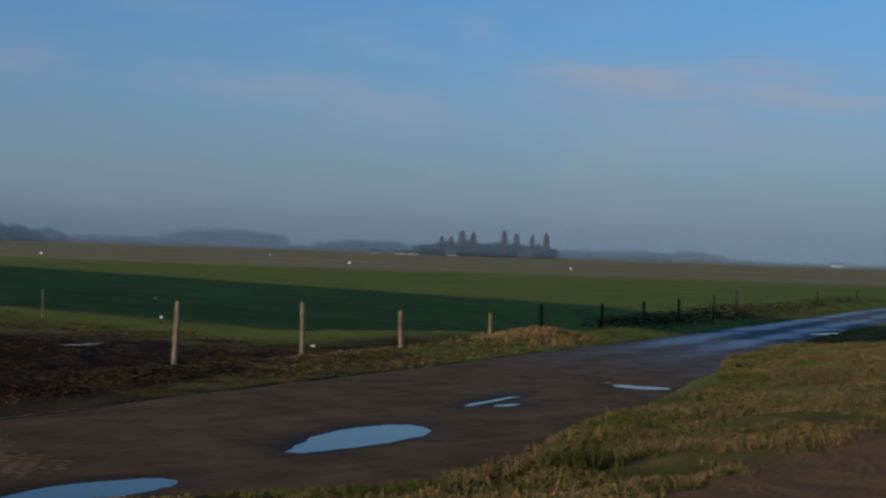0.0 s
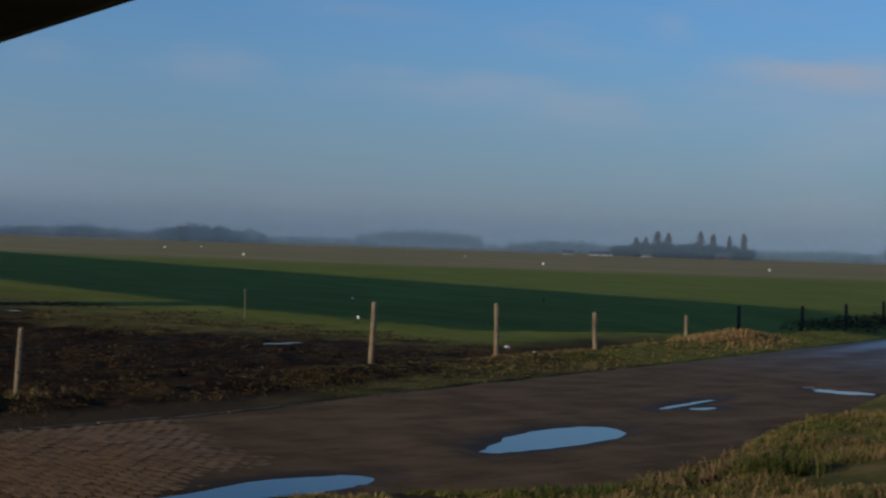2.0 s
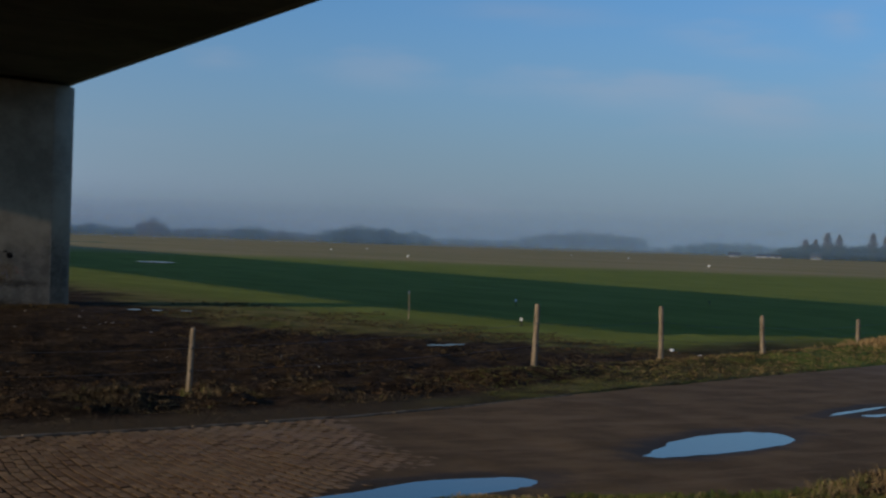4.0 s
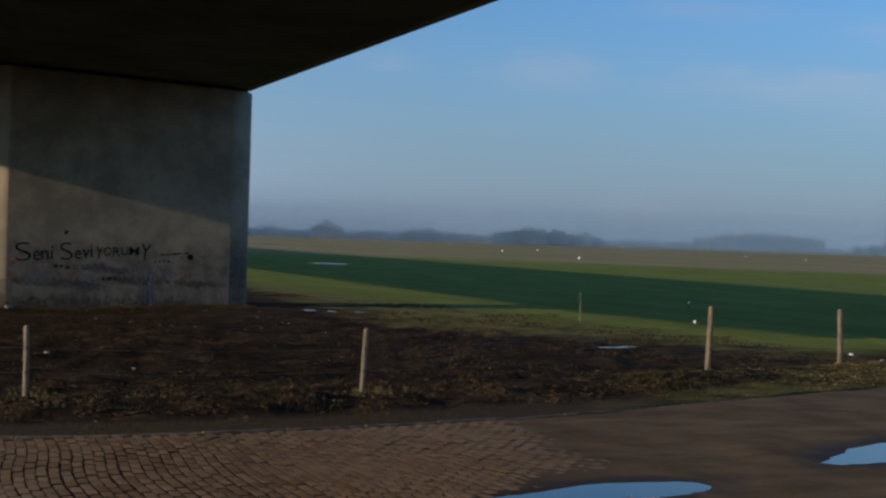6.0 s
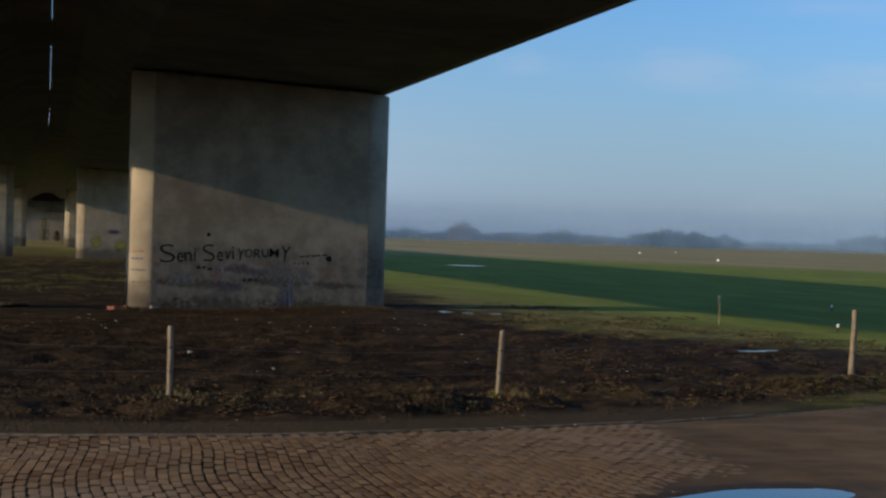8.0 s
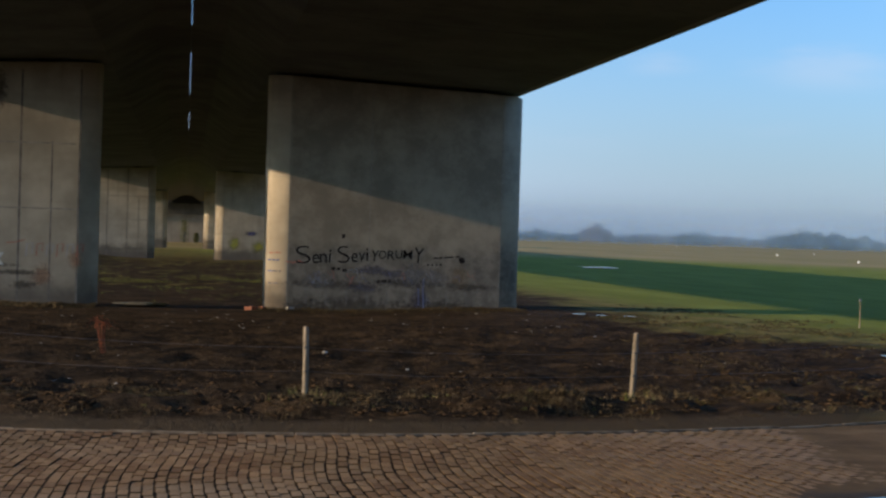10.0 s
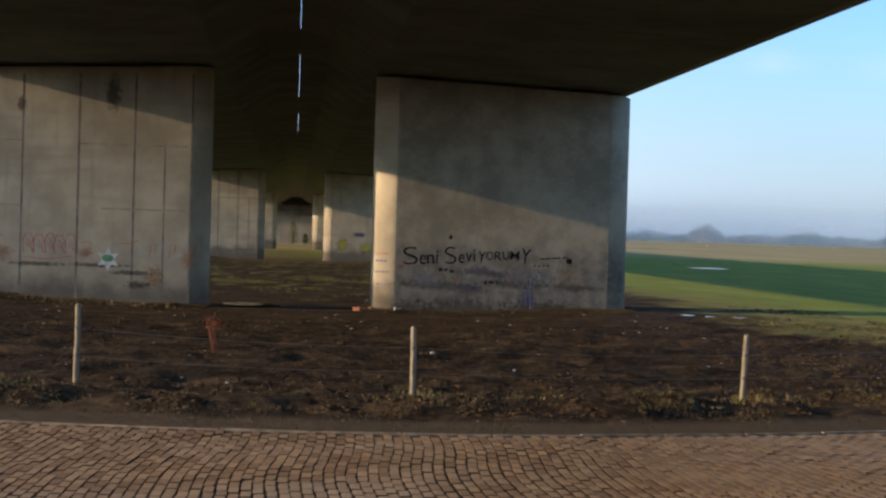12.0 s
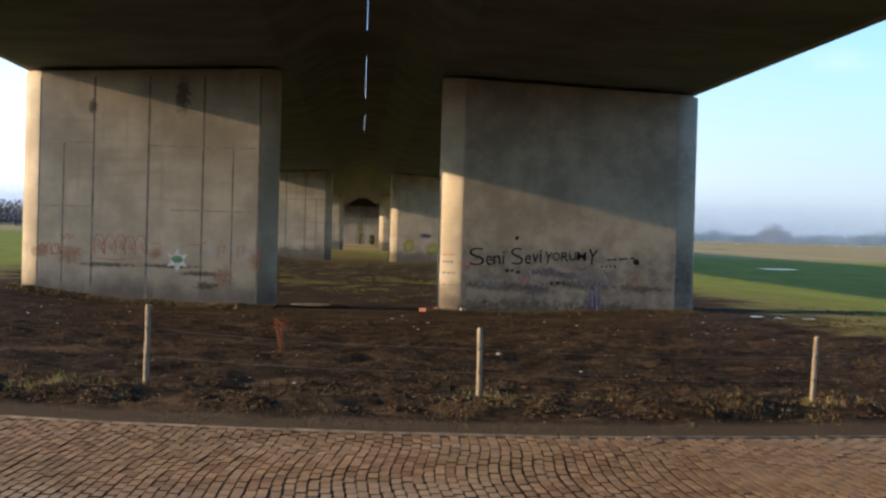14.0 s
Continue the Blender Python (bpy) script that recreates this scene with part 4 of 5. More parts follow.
def build_woods():
    rnd = random.Random(12)
    stuff = {"p": M_PINE, "t": M_TWIG, "r": M_TWIGRED}
    for a0, a1, dist, rise, per, kind in WOODS:
        verts, faces = [], []
        for _ in range(int((a1 - a0) * per)):
            az = rnd.uniform(a0, a1)
            side = min(az - a0, a1 - az)
            edge = 0.74 + 0.26 * smooth01(side, 0.0, min(1.6, (a1 - a0) * 0.5))
            d = dist * rnd.uniform(0.97, 1.06)
            x, y = far_point(az, d)
            th = (EYE + d * math.tan(radians(rise))) * rnd.uniform(0.55, 0.97) * edge * (0.97 + 0.24 * noise.noise(Vector((az * 2.6, dist * 0.01, 0))))
            winter_tree(verts, faces, x, y, 0.0, th, th * rnd.uniform(0.8, 1.25), rnd, 60)
        tagged(new("far_wood", mesh_from("far_wood", verts, faces, stuff[kind])), "hazy winter wood along the far edge of the fields", "wood", "far woods", "stuff")


def build_poplars():
    rnd = random.Random(31)
    for az, rise, wide in ((42.12, 0.60, 0.8), (42.5, 0.62, 0.8), (42.9, 0.86, 1.25), (43.36, 0.82, 0.8), (44.6, 0.92, 1.0), (45.08, 0.84, 1.0), (45.72, 0.78, 0.7), (46.3, 0.88, 1.0)):
        h = EYE - 0.8 + 630 * math.tan(radians(rise))
        x, y = far_point(az, 630 + rnd.uniform(-10, 10))
        tree = thing("poplar", (x, y, 0), "tall slender bare poplar beside the farm", "tree", "poplars by the farm")
        bm = bmesh.new()
        tube(bm, [(0, 0, -0.3), (0.1, 0, h * 0.4), (0, 0.1, h * 0.95)], [0.28, 0.18, 0.04], 6)
        part("trunk", bm, M_BARK, tree)
        verts, faces = [], []
        lean = rnd.uniform(-0.5, 0.5)
        for _ in range(1500):
            u = rnd.random() ** 0.8
            r = wide * 1.75 * rnd.random() ** 0.7 * min(1.0, 0.4 + 2.0 * u) * min(1.0, 0.3 + 3.0 * (1.0 - u)) * (1 + 0.45 * noise.noise(Vector((u * 5, az * 9, 0))))
            a = rnd.uniform(0, 6.28)
            c = (r * math.cos(a), r * math.sin(a), h * u)
            o = len(verts)
            for _ in range(3):
                verts.append((c[0] + lean * u + rnd.uniform(-0.22, 0.22), c[1] + rnd.uniform(-0.22, 0.22), c[2] + rnd.uniform(-0.7, 0.7)))
            faces.append((o, o + 1, o + 2))
        crown = new("crown", mesh_from("crown", verts, faces, M_TWIGRED))
        crown.parent = tree


M_LIMEWASH = plain("grey_limewash", (0.50, 0.50, 0.48), 0.8, 0.6, 0.3)
M_DARKBRICK = plain("dark_farm_brick", (0.13, 0.075, 0.055), 0.9, 1.0, 0.3)


def build_farm():
    for az, dist, w, d, h, rise, white in ((42.5, 602, 4, 4, 1.1, 1.5, True), (40.7, 604, 10, 8, 0.7, 1.0, True), (39.4, 602, 4.5, 5, 0.8, 1.3, True), (45.5, 606, 6, 6, 1.1, 1.6, False), (57.6, 900, 7, 6, 1.6, 1.4, True)):
        x, y = far_point(az, dist)
        house = thing("farm_building", (x, y, 0), "low white-walled farm building far across the fields" if white else "dark brick farmhouse far across the fields", "house", "farm buildings")
        house.rotation_euler.z = -radians(az)
        bm = bmesh.new()
        box(bm, (-w / 2, -d / 2, -0.3), (w / 2, d / 2, h))
        part("wall", bm, M_LIMEWASH if white else M_DARKBRICK, house)
        bm = bmesh.new()
        v = [bm.verts.new(p) for p in ((-w / 2 - 0.3, -d / 2 - 0.4, h), (w / 2 + 0.3, -d / 2 - 0.4, h), (w / 2 + 0.3, d / 2 + 0.4, h), (-w / 2 - 0.3, d / 2 + 0.4, h), (-w / 2 - 0.3, 0, h + rise), (w / 2 + 0.3, 0, h + rise))]
        for f in ((0, 1, 5, 4), (2, 3, 4, 5), (0, 4, 3), (1, 2, 5), (3, 2, 1, 0)):
            bm.faces.new([v[i] for i in f])
        part("roof", bm, M_ROOF, house)
        for i in range(3):
            bm = bmesh.new()
            wx = -w / 2 + w * (i + 0.5) / 3
            box(bm, (wx - 0.5, -d / 2 - 0.05, 0.35 * h), (wx + 0.5, -d / 2 + 0.02, 0.8 * h))
            part("window", bm, M_PANE, house)


def build_markers():
    """Small white marker boards standing in the field."""
    rnd = random.Random(5)
    for az, el in ((23.39, 0.50), (26.46, 0.71), (38.43, 0.70), (47.30, 0.65), (24.8, 0.41), (21.24, 0.24), (33.0, 0.40), (35.27, 0.46), (29.05, 0.26), (18.63, 0.24), (14.9, 0.24), (16.41, 0.29), (19.51, 0.24)):
        x, y = far_point(az, EYE / math.tan(radians(el)) * 1.02)
        m = thing("field_marker", (x, y, ground_z(x, y)), "small white marker board on a short stake in the crop", "marker", "markers in the field")
        m.rotation_euler.z = radians(-42)
        s = rnd.uniform(0.09, 0.13)
        bm = bmesh.new()
        box(bm, (-0.03, -0.03, -0.2), (0.03, 0.03, 0.5), 0.005)
        part("stake", bm, M_WOODDARK, m)
        bm = bmesh.new()
        box(bm, (-s, -0.05, 0.12), (s, -0.02, 0.12 + 2.2 * s), 0.01)
        part("board", bm, M_WHITE, m)
    for az, el, dark in ((30.85, 2.5, 0), (31.1, 3.3, 0), (38.5, 2.25, 1)):
        x, y = far_point(az, EYE / math.tan(radians(el)))
        m = thing("reflector_peg", (x, y, ground_z(x, y)), "short peg with a small reflector in the grass", "marker", "pegs in the grass")
        m.rotation_euler.z = radians(-42)
        bm = bmesh.new()
        box(bm, (-0.015, -0.015, -0.15), (0.015, 0.015, 0.25), 0.003)
        part("stake", bm, M_WOODDARK, m)
        bm = bmesh.new()
        box(bm, (-0.032, -0.03, 0.17), (0.032, -0.016, 0.25), 0.006)
        part("reflector", bm, M_BLACK if dark else M_WHITE, m)


build_woods()
build_poplars()
build_farm()
build_markers()


# ---- see-through sheets tinted as mist over the far fields ----
def build_haze_sheets():
    k = Mat("haze_sheet")
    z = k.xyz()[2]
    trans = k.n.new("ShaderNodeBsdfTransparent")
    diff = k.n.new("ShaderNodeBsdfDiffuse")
    # the haze is this blue tint, thinning out upwards on each sheet
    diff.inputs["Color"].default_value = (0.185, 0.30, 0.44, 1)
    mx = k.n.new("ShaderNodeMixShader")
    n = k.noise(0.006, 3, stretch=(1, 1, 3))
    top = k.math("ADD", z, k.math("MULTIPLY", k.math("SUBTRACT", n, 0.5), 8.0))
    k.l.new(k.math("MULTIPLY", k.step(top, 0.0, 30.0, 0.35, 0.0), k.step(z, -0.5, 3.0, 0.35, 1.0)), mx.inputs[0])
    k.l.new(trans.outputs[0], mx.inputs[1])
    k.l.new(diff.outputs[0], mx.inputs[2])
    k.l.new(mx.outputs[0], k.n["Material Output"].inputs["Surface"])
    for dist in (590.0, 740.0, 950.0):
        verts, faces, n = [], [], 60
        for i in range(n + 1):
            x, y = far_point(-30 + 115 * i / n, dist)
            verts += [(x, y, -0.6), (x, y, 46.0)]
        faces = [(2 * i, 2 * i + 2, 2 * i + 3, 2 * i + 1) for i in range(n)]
        tagged(new("backdrop_mist", mesh_from("backdrop_mist", verts, faces, k.m)), "see-through sheet tinted grey-blue to stand in for haze over the far fields", "mist", kind="structure")


build_haze_sheets()


# ---- grass, weeds and clods ----
def blades(name, count, place, length, material, label, seed, lean=0.6, width=0.008, category="grass", least=0.1):
    """Many thin blades on the ground; place(rnd) gives x, y and a factor on the length, or None."""
    rnd = random.Random(seed)
    verts, faces, made, tries = [], [], 0, 0
    while made < count and tries < count * 6:
        tries += 1
        spot = place(rnd)
        if spot is None:
            continue
        x, y, f = spot
        z = ground_z(x, y)
        n = rnd.randint(2, 5)
        for _ in range(n):
            h = rnd.uniform(*length) * f
            a, t = rnd.uniform(0, 6.28), rnd.uniform(least, lean)
            bx, by = x + rnd.uniform(-0.04, 0.04), y + rnd.uniform(-0.04, 0.04)
            w = width * rnd.uniform(0.6, 1.4)
            ux, uy = math.cos(a + 1.57) * w, math.sin(a + 1.57) * w
            dx, dy = math.cos(a) * math.sin(t) * h, math.sin(a) * math.sin(t) * h
            o = len(verts)
            verts += [(bx - ux, by - uy, z - 0.01), (bx + ux, by + uy, z - 0.01),
                      (bx + dx * 0.45 + ux * 0.7, by + dy * 0.45 + uy * 0.7, z + h * 0.6), (bx + dx * 0.45 - ux * 0.7, by + dy * 0.45 - uy * 0.7, z + h * 0.6),
                      (bx + dx, by + dy, z + h * math.cos(t) * (1 - 0.25 * t))]
            faces += [(o, o + 1, o + 2, o + 3), (o + 3, o + 2, o + 4)]
        made += 1
    tagged(new(name, mesh_from(name, verts, faces, material)), label, category, kind="stuff")


def near_verge(rnd):
    x = 5.5 + 40 * rnd.random() ** 1.5
    e = rnd.random() ** 1.3 * 7.5
    y = kerb_soft(x) - road_width(x) - e - 0.15 - 0.5 * smooth01(x, 15.5, 17.5) * (1 - smooth01(x, 21, 24)) + 0.25 * fbm(x, 0, 0.8, 8.0)
    if y < 5 or fbm(x, y, 0.5, 12.0) < -0.25 or (y - 0.19 * x < 5.65 + 0.5 * fbm(x, y, 0.9, 3.3) and x > 6):
        return None
    tuft = max(0.0, fbm(x, y, 1.3, 2.2) + 0.15)
    return x, y, 0.5 + 0.7 * tuft


def near_verge_dead(rnd):
    s = near_verge(rnd)
    if s is None or kerb_soft(s[0]) - road_width(s[0]) - s[1] < 0.7 + 1.6 * rnd.random():
        return None
    return s


def near_verge_straw(rnd):
    s = near_verge(rnd)
    if s is None or fbm(s[0], s[1], 0.35, 21.0) < -0.05:
        return None
    return s


def near_verge_green(rnd):
    s = near_verge(rnd)
    if s is None or fbm(s[0], s[1], 0.45, 27.0) < 0.1:
        return None
    return s


def far_verge(rnd):
    x = 10.5 + 48 * rnd.random() ** 1.2
    d = rnd.random() ** 0.8 * (2.6 + 0.5 * smooth01(x, 12, 20))
    if d < 0.25 * rnd.random():
        return None
    if x > 31 + 2 * rnd.random() and rnd.random() < 0.75:
        return None
    return x, kerb_soft(x) + d, 0.32 + 0.22 * smooth01(x, 14, 20) + 0.25 * fbm(x, d, 0.7, 4.0)


def far_verge_straw(rnd):
    s = far_verge(rnd)
    if s is None or s[0] < 13 + 4 * rnd.random() or s[0] > 27 + 2 * rnd.random():
        return None
    return s


def hump(rnd):
    x, d = rnd.gauss(26.4, 0.95), rnd.gauss(2.0, 0.6)
    if d < 0.4:
        return None
    return x, kerb_soft(x) + d, rnd.uniform(0.7, 1.4)


def mud_edge(rnd):
    x = rnd.uniform(-9, 12)
    d = abs(rnd.gauss(1.7, 0.75)) + 0.75
    if fbm(x, d, 0.8, 14.0) < 0.02:
        return None
    return x, kerb_soft(x) + d, 0.5 + 0.9 * max(0, fbm(x, d, 1.0, 15.0))


def mud_tufts(rnd):
    c = rnd.choice(((-4.05, 18.6), (-3.7, 18.5), (1.45, 18.35), (6.1, 18.25), (-3.9, 18.4)))
    return c[0] + rnd.gauss(0, 0.3), c[1] + rnd.gauss(0, 0.2), rnd.uniform(0.5, 1.2)


def rough_field(rnd):
    x, y = rnd.uniform(8, 21), rnd.uniform(20, 46)
    if fbm(x, y, 0.35, 17.0) + (x - 13) * 0.06 < 0.05 or x + y * 0.12 > 22 + 2 * fbm(x, y, 0.5, 1.1):
        return None
    return x, y, rnd.uniform(0.5, 1.0)


def tussock(rnd):
    cx, cy = rnd.choice(((10.74, 9.67), (10.6, 9.8), (10.9, 9.6)))
    return cx + rnd.gauss(0, 0.16), cy + rnd.gauss(0, 0.10), rnd.uniform(0.6, 1.1)


def pale_clumps(rnd):
    cx, cy = rnd.choice(((9.63, 10.0), (11.6, 10.74), (9.3, 9.7), (10.3, 10.2), (11.1, 10.5)))
    return cx + rnd.gauss(0, 0.22), cy + rnd.gauss(0, 0.14), rnd.uniform(0.5, 1.1)


def road_edge_tufts(rnd):
    x = rnd.uniform(7.0, 9.6)
    y = kerb_soft(x) - road_width(x) - rnd.uniform(0.05, 0.9) + 0.3 * fbm(x, 0, 1.4, 8.0)
    return None if fbm(x, y, 1.6, 33.0) < 0.22 else (x, y, rnd.uniform(0.4, 1.0))


def pier_foot(rnd):
    x0, x1 = PIER_X[rnd.choice((-1, -1, 1))]
    return rnd.uniform(x0 - 0.2, x1), 41.95 - abs(rnd.gauss(0.1, 0.5)), rnd.uniform(0.4, 1.2)


def pier_foot_left(rnd):
    x0, x1 = PIER_X[-1]
    return rnd.uniform(x0 - 0.2, x1 - 1.0), 41.95 - abs(rnd.gauss(0.1, 0.5)), rnd.uniform(0.4, 1.2)


def under_deck(rnd):
    x, y = rnd.uniform(-12, 8), rnd.gauss(64, 6) if rnd.random() < 0.7 else rnd.uniform(47, 110)
    if fbm(x, y, 0.22, 19.0) < 0.05:
        return None
    return x, y, rnd.uniform(0.6, 1.2)


blades("verge_grass", 26000, near_verge, (0.05, 0.17), M_GRASS, "rough green verge grass beside the muddy road", 41, 1.5, 0.004, least=0.6)
blades("dead_stems", 22000, near_verge_dead, (0.05, 0.18), M_WEEDPALE, "dead brown stems matted on the verge", 54, 1.56, 0.004, "weeds", 0.9)
blades("dry_grass", 8000, near_verge_straw, (0.06, 0.2), M_STRAW, "bleached dry grass matted on the verge", 42, 1.53, 0.004, least=0.8)
blades("fresh_grass", 10000, near_verge_green, (0.04, 0.14), M_GREEN, "patches of fresh green grass on the verge", 55, 1.45, 0.0045, least=0.5)
blades("grass_tussock", 170, tussock, (0.18, 0.42), M_GRASS, "tall green tussock hanging over on the verge", 58, 1.45, 0.005, least=0.6)
blades("straw_clumps", 200, pale_clumps, (0.08, 0.26), M_WEEDPALE, "pale seeded grass clumps on the verge", 59, 1.4, 0.004, least=0.4)
blades("road_edge_tufts", 420, road_edge_tufts, (0.03, 0.10), M_GRASS, "thin green tufts in the mud at the road's edge", 60, 1.4, 0.004, least=0.4)
blades("roadside_weeds", 7000, far_verge, (0.03, 0.09), M_WEED, "brown withered growth between road and fence", 53, 1.52, 0.005, "weeds", 0.7)
blades("roadside_grass", 6500, far_verge, (0.03, 0.10), M_GRASS, "tussocky grass between road and fence", 43, 1.5, 0.005, least=0.6)
blades("roadside_straw", 1700, far_verge_straw, (0.04, 0.13), M_STRAW, "dry straw among the roadside grass", 44, 1.52, 0.005, least=0.7)
blades("straw_hump", 1500, hump, (0.05, 0.17), M_STRAW, "hump of pale dry grass at the bend", 45, 1.3, 0.010)
blades("withered_weeds", 9000, mud_edge, (0.03, 0.11), M_WEED, "withered brown weeds in the churned mud", 46, 1.54, 0.004, "weeds", 0.7)
blades("dead_leaves", 1800, mud_edge, (0.02, 0.05), M_WEEDPALE, "dead pale leaves along the muddy edge", 56, 1.56, 0.006, "weeds", 1.0)
blades("mud_grass", 220, mud_edge, (0.03, 0.07), M_GRASS, "thin green grass along the muddy edge", 47, 1.45, 0.0045, least=0.5)
blades("grass_tuft", 60, mud_tufts, (0.06, 0.24), M_GRASS, "small green tufts by the posts", 48, 1.0, 0.005)
blades("straw_tuft", 120, mud_tufts, (0.05, 0.20), M_WEEDPALE, "small straw tufts by the posts", 52, 1.54, 0.0045, least=0.7)
blades("rough_grass", 4500, rough_field, (0.02, 0.06), M_WEED, "rough thin grass between mud and crop", 49, 1.4, 0.012)
blades("pier_foot_litter", 4200, pier_foot, (0.03, 0.12), M_WEED, "dead stalks and leaves at the foot of the piers", 50, 1.5, 0.008)
blades("pier_foot_straw", 900, pier_foot_left, (0.04, 0.16), M_WEEDPALE, "pale straw at the foot of the piers", 57, 1.55, 0.007)
blades("under_deck_grass", 3800, under_deck, (0.03, 0.09), M_GRASS, "patches of grass in the mud under the decks", 51, 1.5, 0.010)


def lumps(name, count, place, size, material, label, seed, flat=0.85, category="earth"):
    rnd = random.Random(seed)
    verts, faces, made = [], [], 0
    while made < count:
        spot = place(rnd)
        if spot is None:
            continue
        x, y, f = spot
        made += 1
        s = rnd.uniform(*size) * f
        z = ground_z(x, y) + s * 0.12
        o = len(verts)
        a0 = rnd.uniform(0, 6.28)
        for ring, r, zz in ((0, 1.0, -0.3), (1, 0.85, 0.25)):
            for j in range(6):
                a = a0 + j * 1.047 + ring * 0.5
                q = s * r * rnd.uniform(0.7, 1.25)
                verts.append((x + q * math.cos(a) * 1.2, y + q * math.sin(a), z + s * flat * (zz + rnd.uniform(-0.15, 0.15))))
        verts.append((x + s * rnd.uniform(-0.2, 0.2), y, z + s * flat * rnd.uniform(0.45, 0.8)))
        for j in range(6):
            k2 = (j + 1) % 6
            faces += [(o + j, o + k2, o + 6 + j), (o + k2, o + 6 + k2, o + 6 + j), (o + 6 + j, o + 6 + k2, o + 12)]
    tagged(new(name, mesh_from(name, verts, faces, material)), label, category, kind="stuff")


def churned(rnd):
    x, d = rnd.uniform(-10, 12), 1.2 + 24 * rnd.random() ** 2.0
    y = kerb_soft(x) + d
    if fbm(x, y, 0.6, 23.0) < -0.1:
        return None
    return x, y, 1.0 if d < 6 else 0.8


def rubble(rnd):
    x, y = rnd.uniform(-9, 10), rnd.uniform(19.5, 41)
    return x, y, 0.6 + 0.4 * (y > 30)


def ragged_edge(rnd):
    x = rnd.uniform(8, 12.5)
    return x, kerb_soft(x) - road_width(x) - rnd.uniform(0.0, 0.8), 0.7


lumps("mud_clods", 6500, churned, (0.010, 0.042), M_CLOD, "churned wet clods of dark earth", 61)
lumps("verge_clods", 260, ragged_edge, (0.03, 0.09), M_CLOD, "clods along the ragged road edge", 62)
lumps("pale_rubble", 170, rubble, (0.012, 0.04), M_STONE, "scattered pale bits of rubble and litter", 63, 0.5, "rubble")


# ---- brambles in the ditch by the bend ----
def bramble(x, y, r, h, seed):
    rnd = random.Random(seed)
    base = ground_z(x, y)
    bush = thing("bramble_bush", (x, y, base), "dark leafless bramble thicket in the ditch", "bush", "brambles in the ditch")
    bm = bmesh.new()
    for _ in range(7):
        a = rnd.uniform(0, 6.28)
        pts = [(0.2 * r * math.cos(a), 0.2 * r * math.sin(a), -0.05), (0.5 * r * math.cos(a), 0.5 * r * math.sin(a), h * 0.7), (r * math.cos(a), r * math.sin(a), h * 0.45)]
        tube(bm, pts, [0.012, 0.01, 0.005], 4)
    part("stem", bm, M_BRAMBLE, bush)
    verts, faces = [], []
    for _ in range(900):
        a, q, u = rnd.uniform(0, 6.28), r * rnd.random() ** 0.5, rnd.random()
        c = (q * math.cos(a), q * math.sin(a), h * u * (1.05 - 0.5 * (q / r) ** 2) * rnd.uniform(0.7, 1.15))
        s = rnd.uniform(0.025, 0.06)
        o = len(verts)
        verts += [tuple(c[k] + rnd.uniform(-s, s) for k in range(3)) for _ in range(3)]
        faces.append((o, o + 1, o + 2))
    ob = new("leaves", mesh_from("leaves", verts, faces, M_BRAMBLE))
    ob.parent = bush


for i, (x, d, r, h) in enumerate(((34.2, 2.4, 1.5, 0.75), (36.3, 2.6, 1.6, 0.8), (38.6, 2.4, 1.5, 0.8), (41.0, 2.6, 1.7, 0.9), (43.6, 2.4, 1.6, 0.9),
                                  (46.4, 2.6, 1.8, 1.0), (49.6, 2.6, 1.9, 1.0), (53.0, 2.6, 1.9, 0.9), (60.0, 3.0, 2.0, 0.8), (67.0, 3.2, 2.2, 0.9), (74.0, 3.2, 2.2, 0.9))):
    bramble(x, kerb_soft(x) + d, r, h * 0.46, 70 + i)


# ---- single small things ----
def build_stake():
    x, y = 17.95, 35.9
    s = thing("field_stake", (x, y, ground_z(x, y)), "thin grey stake standing alone in the field", "stake")
    bm = bmesh.new()
    tube(bm, [(0, 0, -0.2), (0.01, 0, 0.4), (0, 0, 0.78)], [0.016, 0.015, 0.013], 6)
    part("pole", bm, M_WOOD, s)
    bm = bmesh.new()
    box(bm, (-0.025, -0.02, 0.73), (0.025, 0.02, 0.80), 0.004)
    part("cap", bm, M_STONE, s)


def build_dock():
    x, y = -1.33, 24.6
    rnd = random.Random(81)
    z = ground_z(x, y)
    plant = thing("dock_plant", (x, y, z), "withered rust-red dock plant in the mud", "plant")
    for k2 in range(4):
        a, lean = rnd.uniform(0, 6.28), rnd.uniform(0.02, 0.12)
        h = rnd.uniform(0.5, 0.66)
        bm = bmesh.new()
        tube(bm, [(0.02 * k2, 0, -0.05), (lean * math.cos(a), lean * math.sin(a), h * 0.5), (2 * lean * math.cos(a), lean * math.sin(a), h)], [0.010, 0.008, 0.004], 5)
        part("stalk", bm, M_DOCK, plant)
        verts, faces = [], []
        for _ in range(46):
            u = rnd.random()
            c = (2 * lean * math.cos(a) * u + rnd.gauss(0, 0.09), lean * math.sin(a) * u + rnd.gauss(0, 0.07), h * (0.72 + 0.32 * u))
            o = len(verts)
            verts += [tuple(c[i] + rnd.uniform(-0.022, 0.022) for i in range(3)) for _ in range(3)]
            faces.append((o, o + 1, o + 2))
        ob = tagged(new("seed_head", mesh_from("seed_head", verts, faces, M_DOCK)), kind="stuff")
        ob.parent = plant


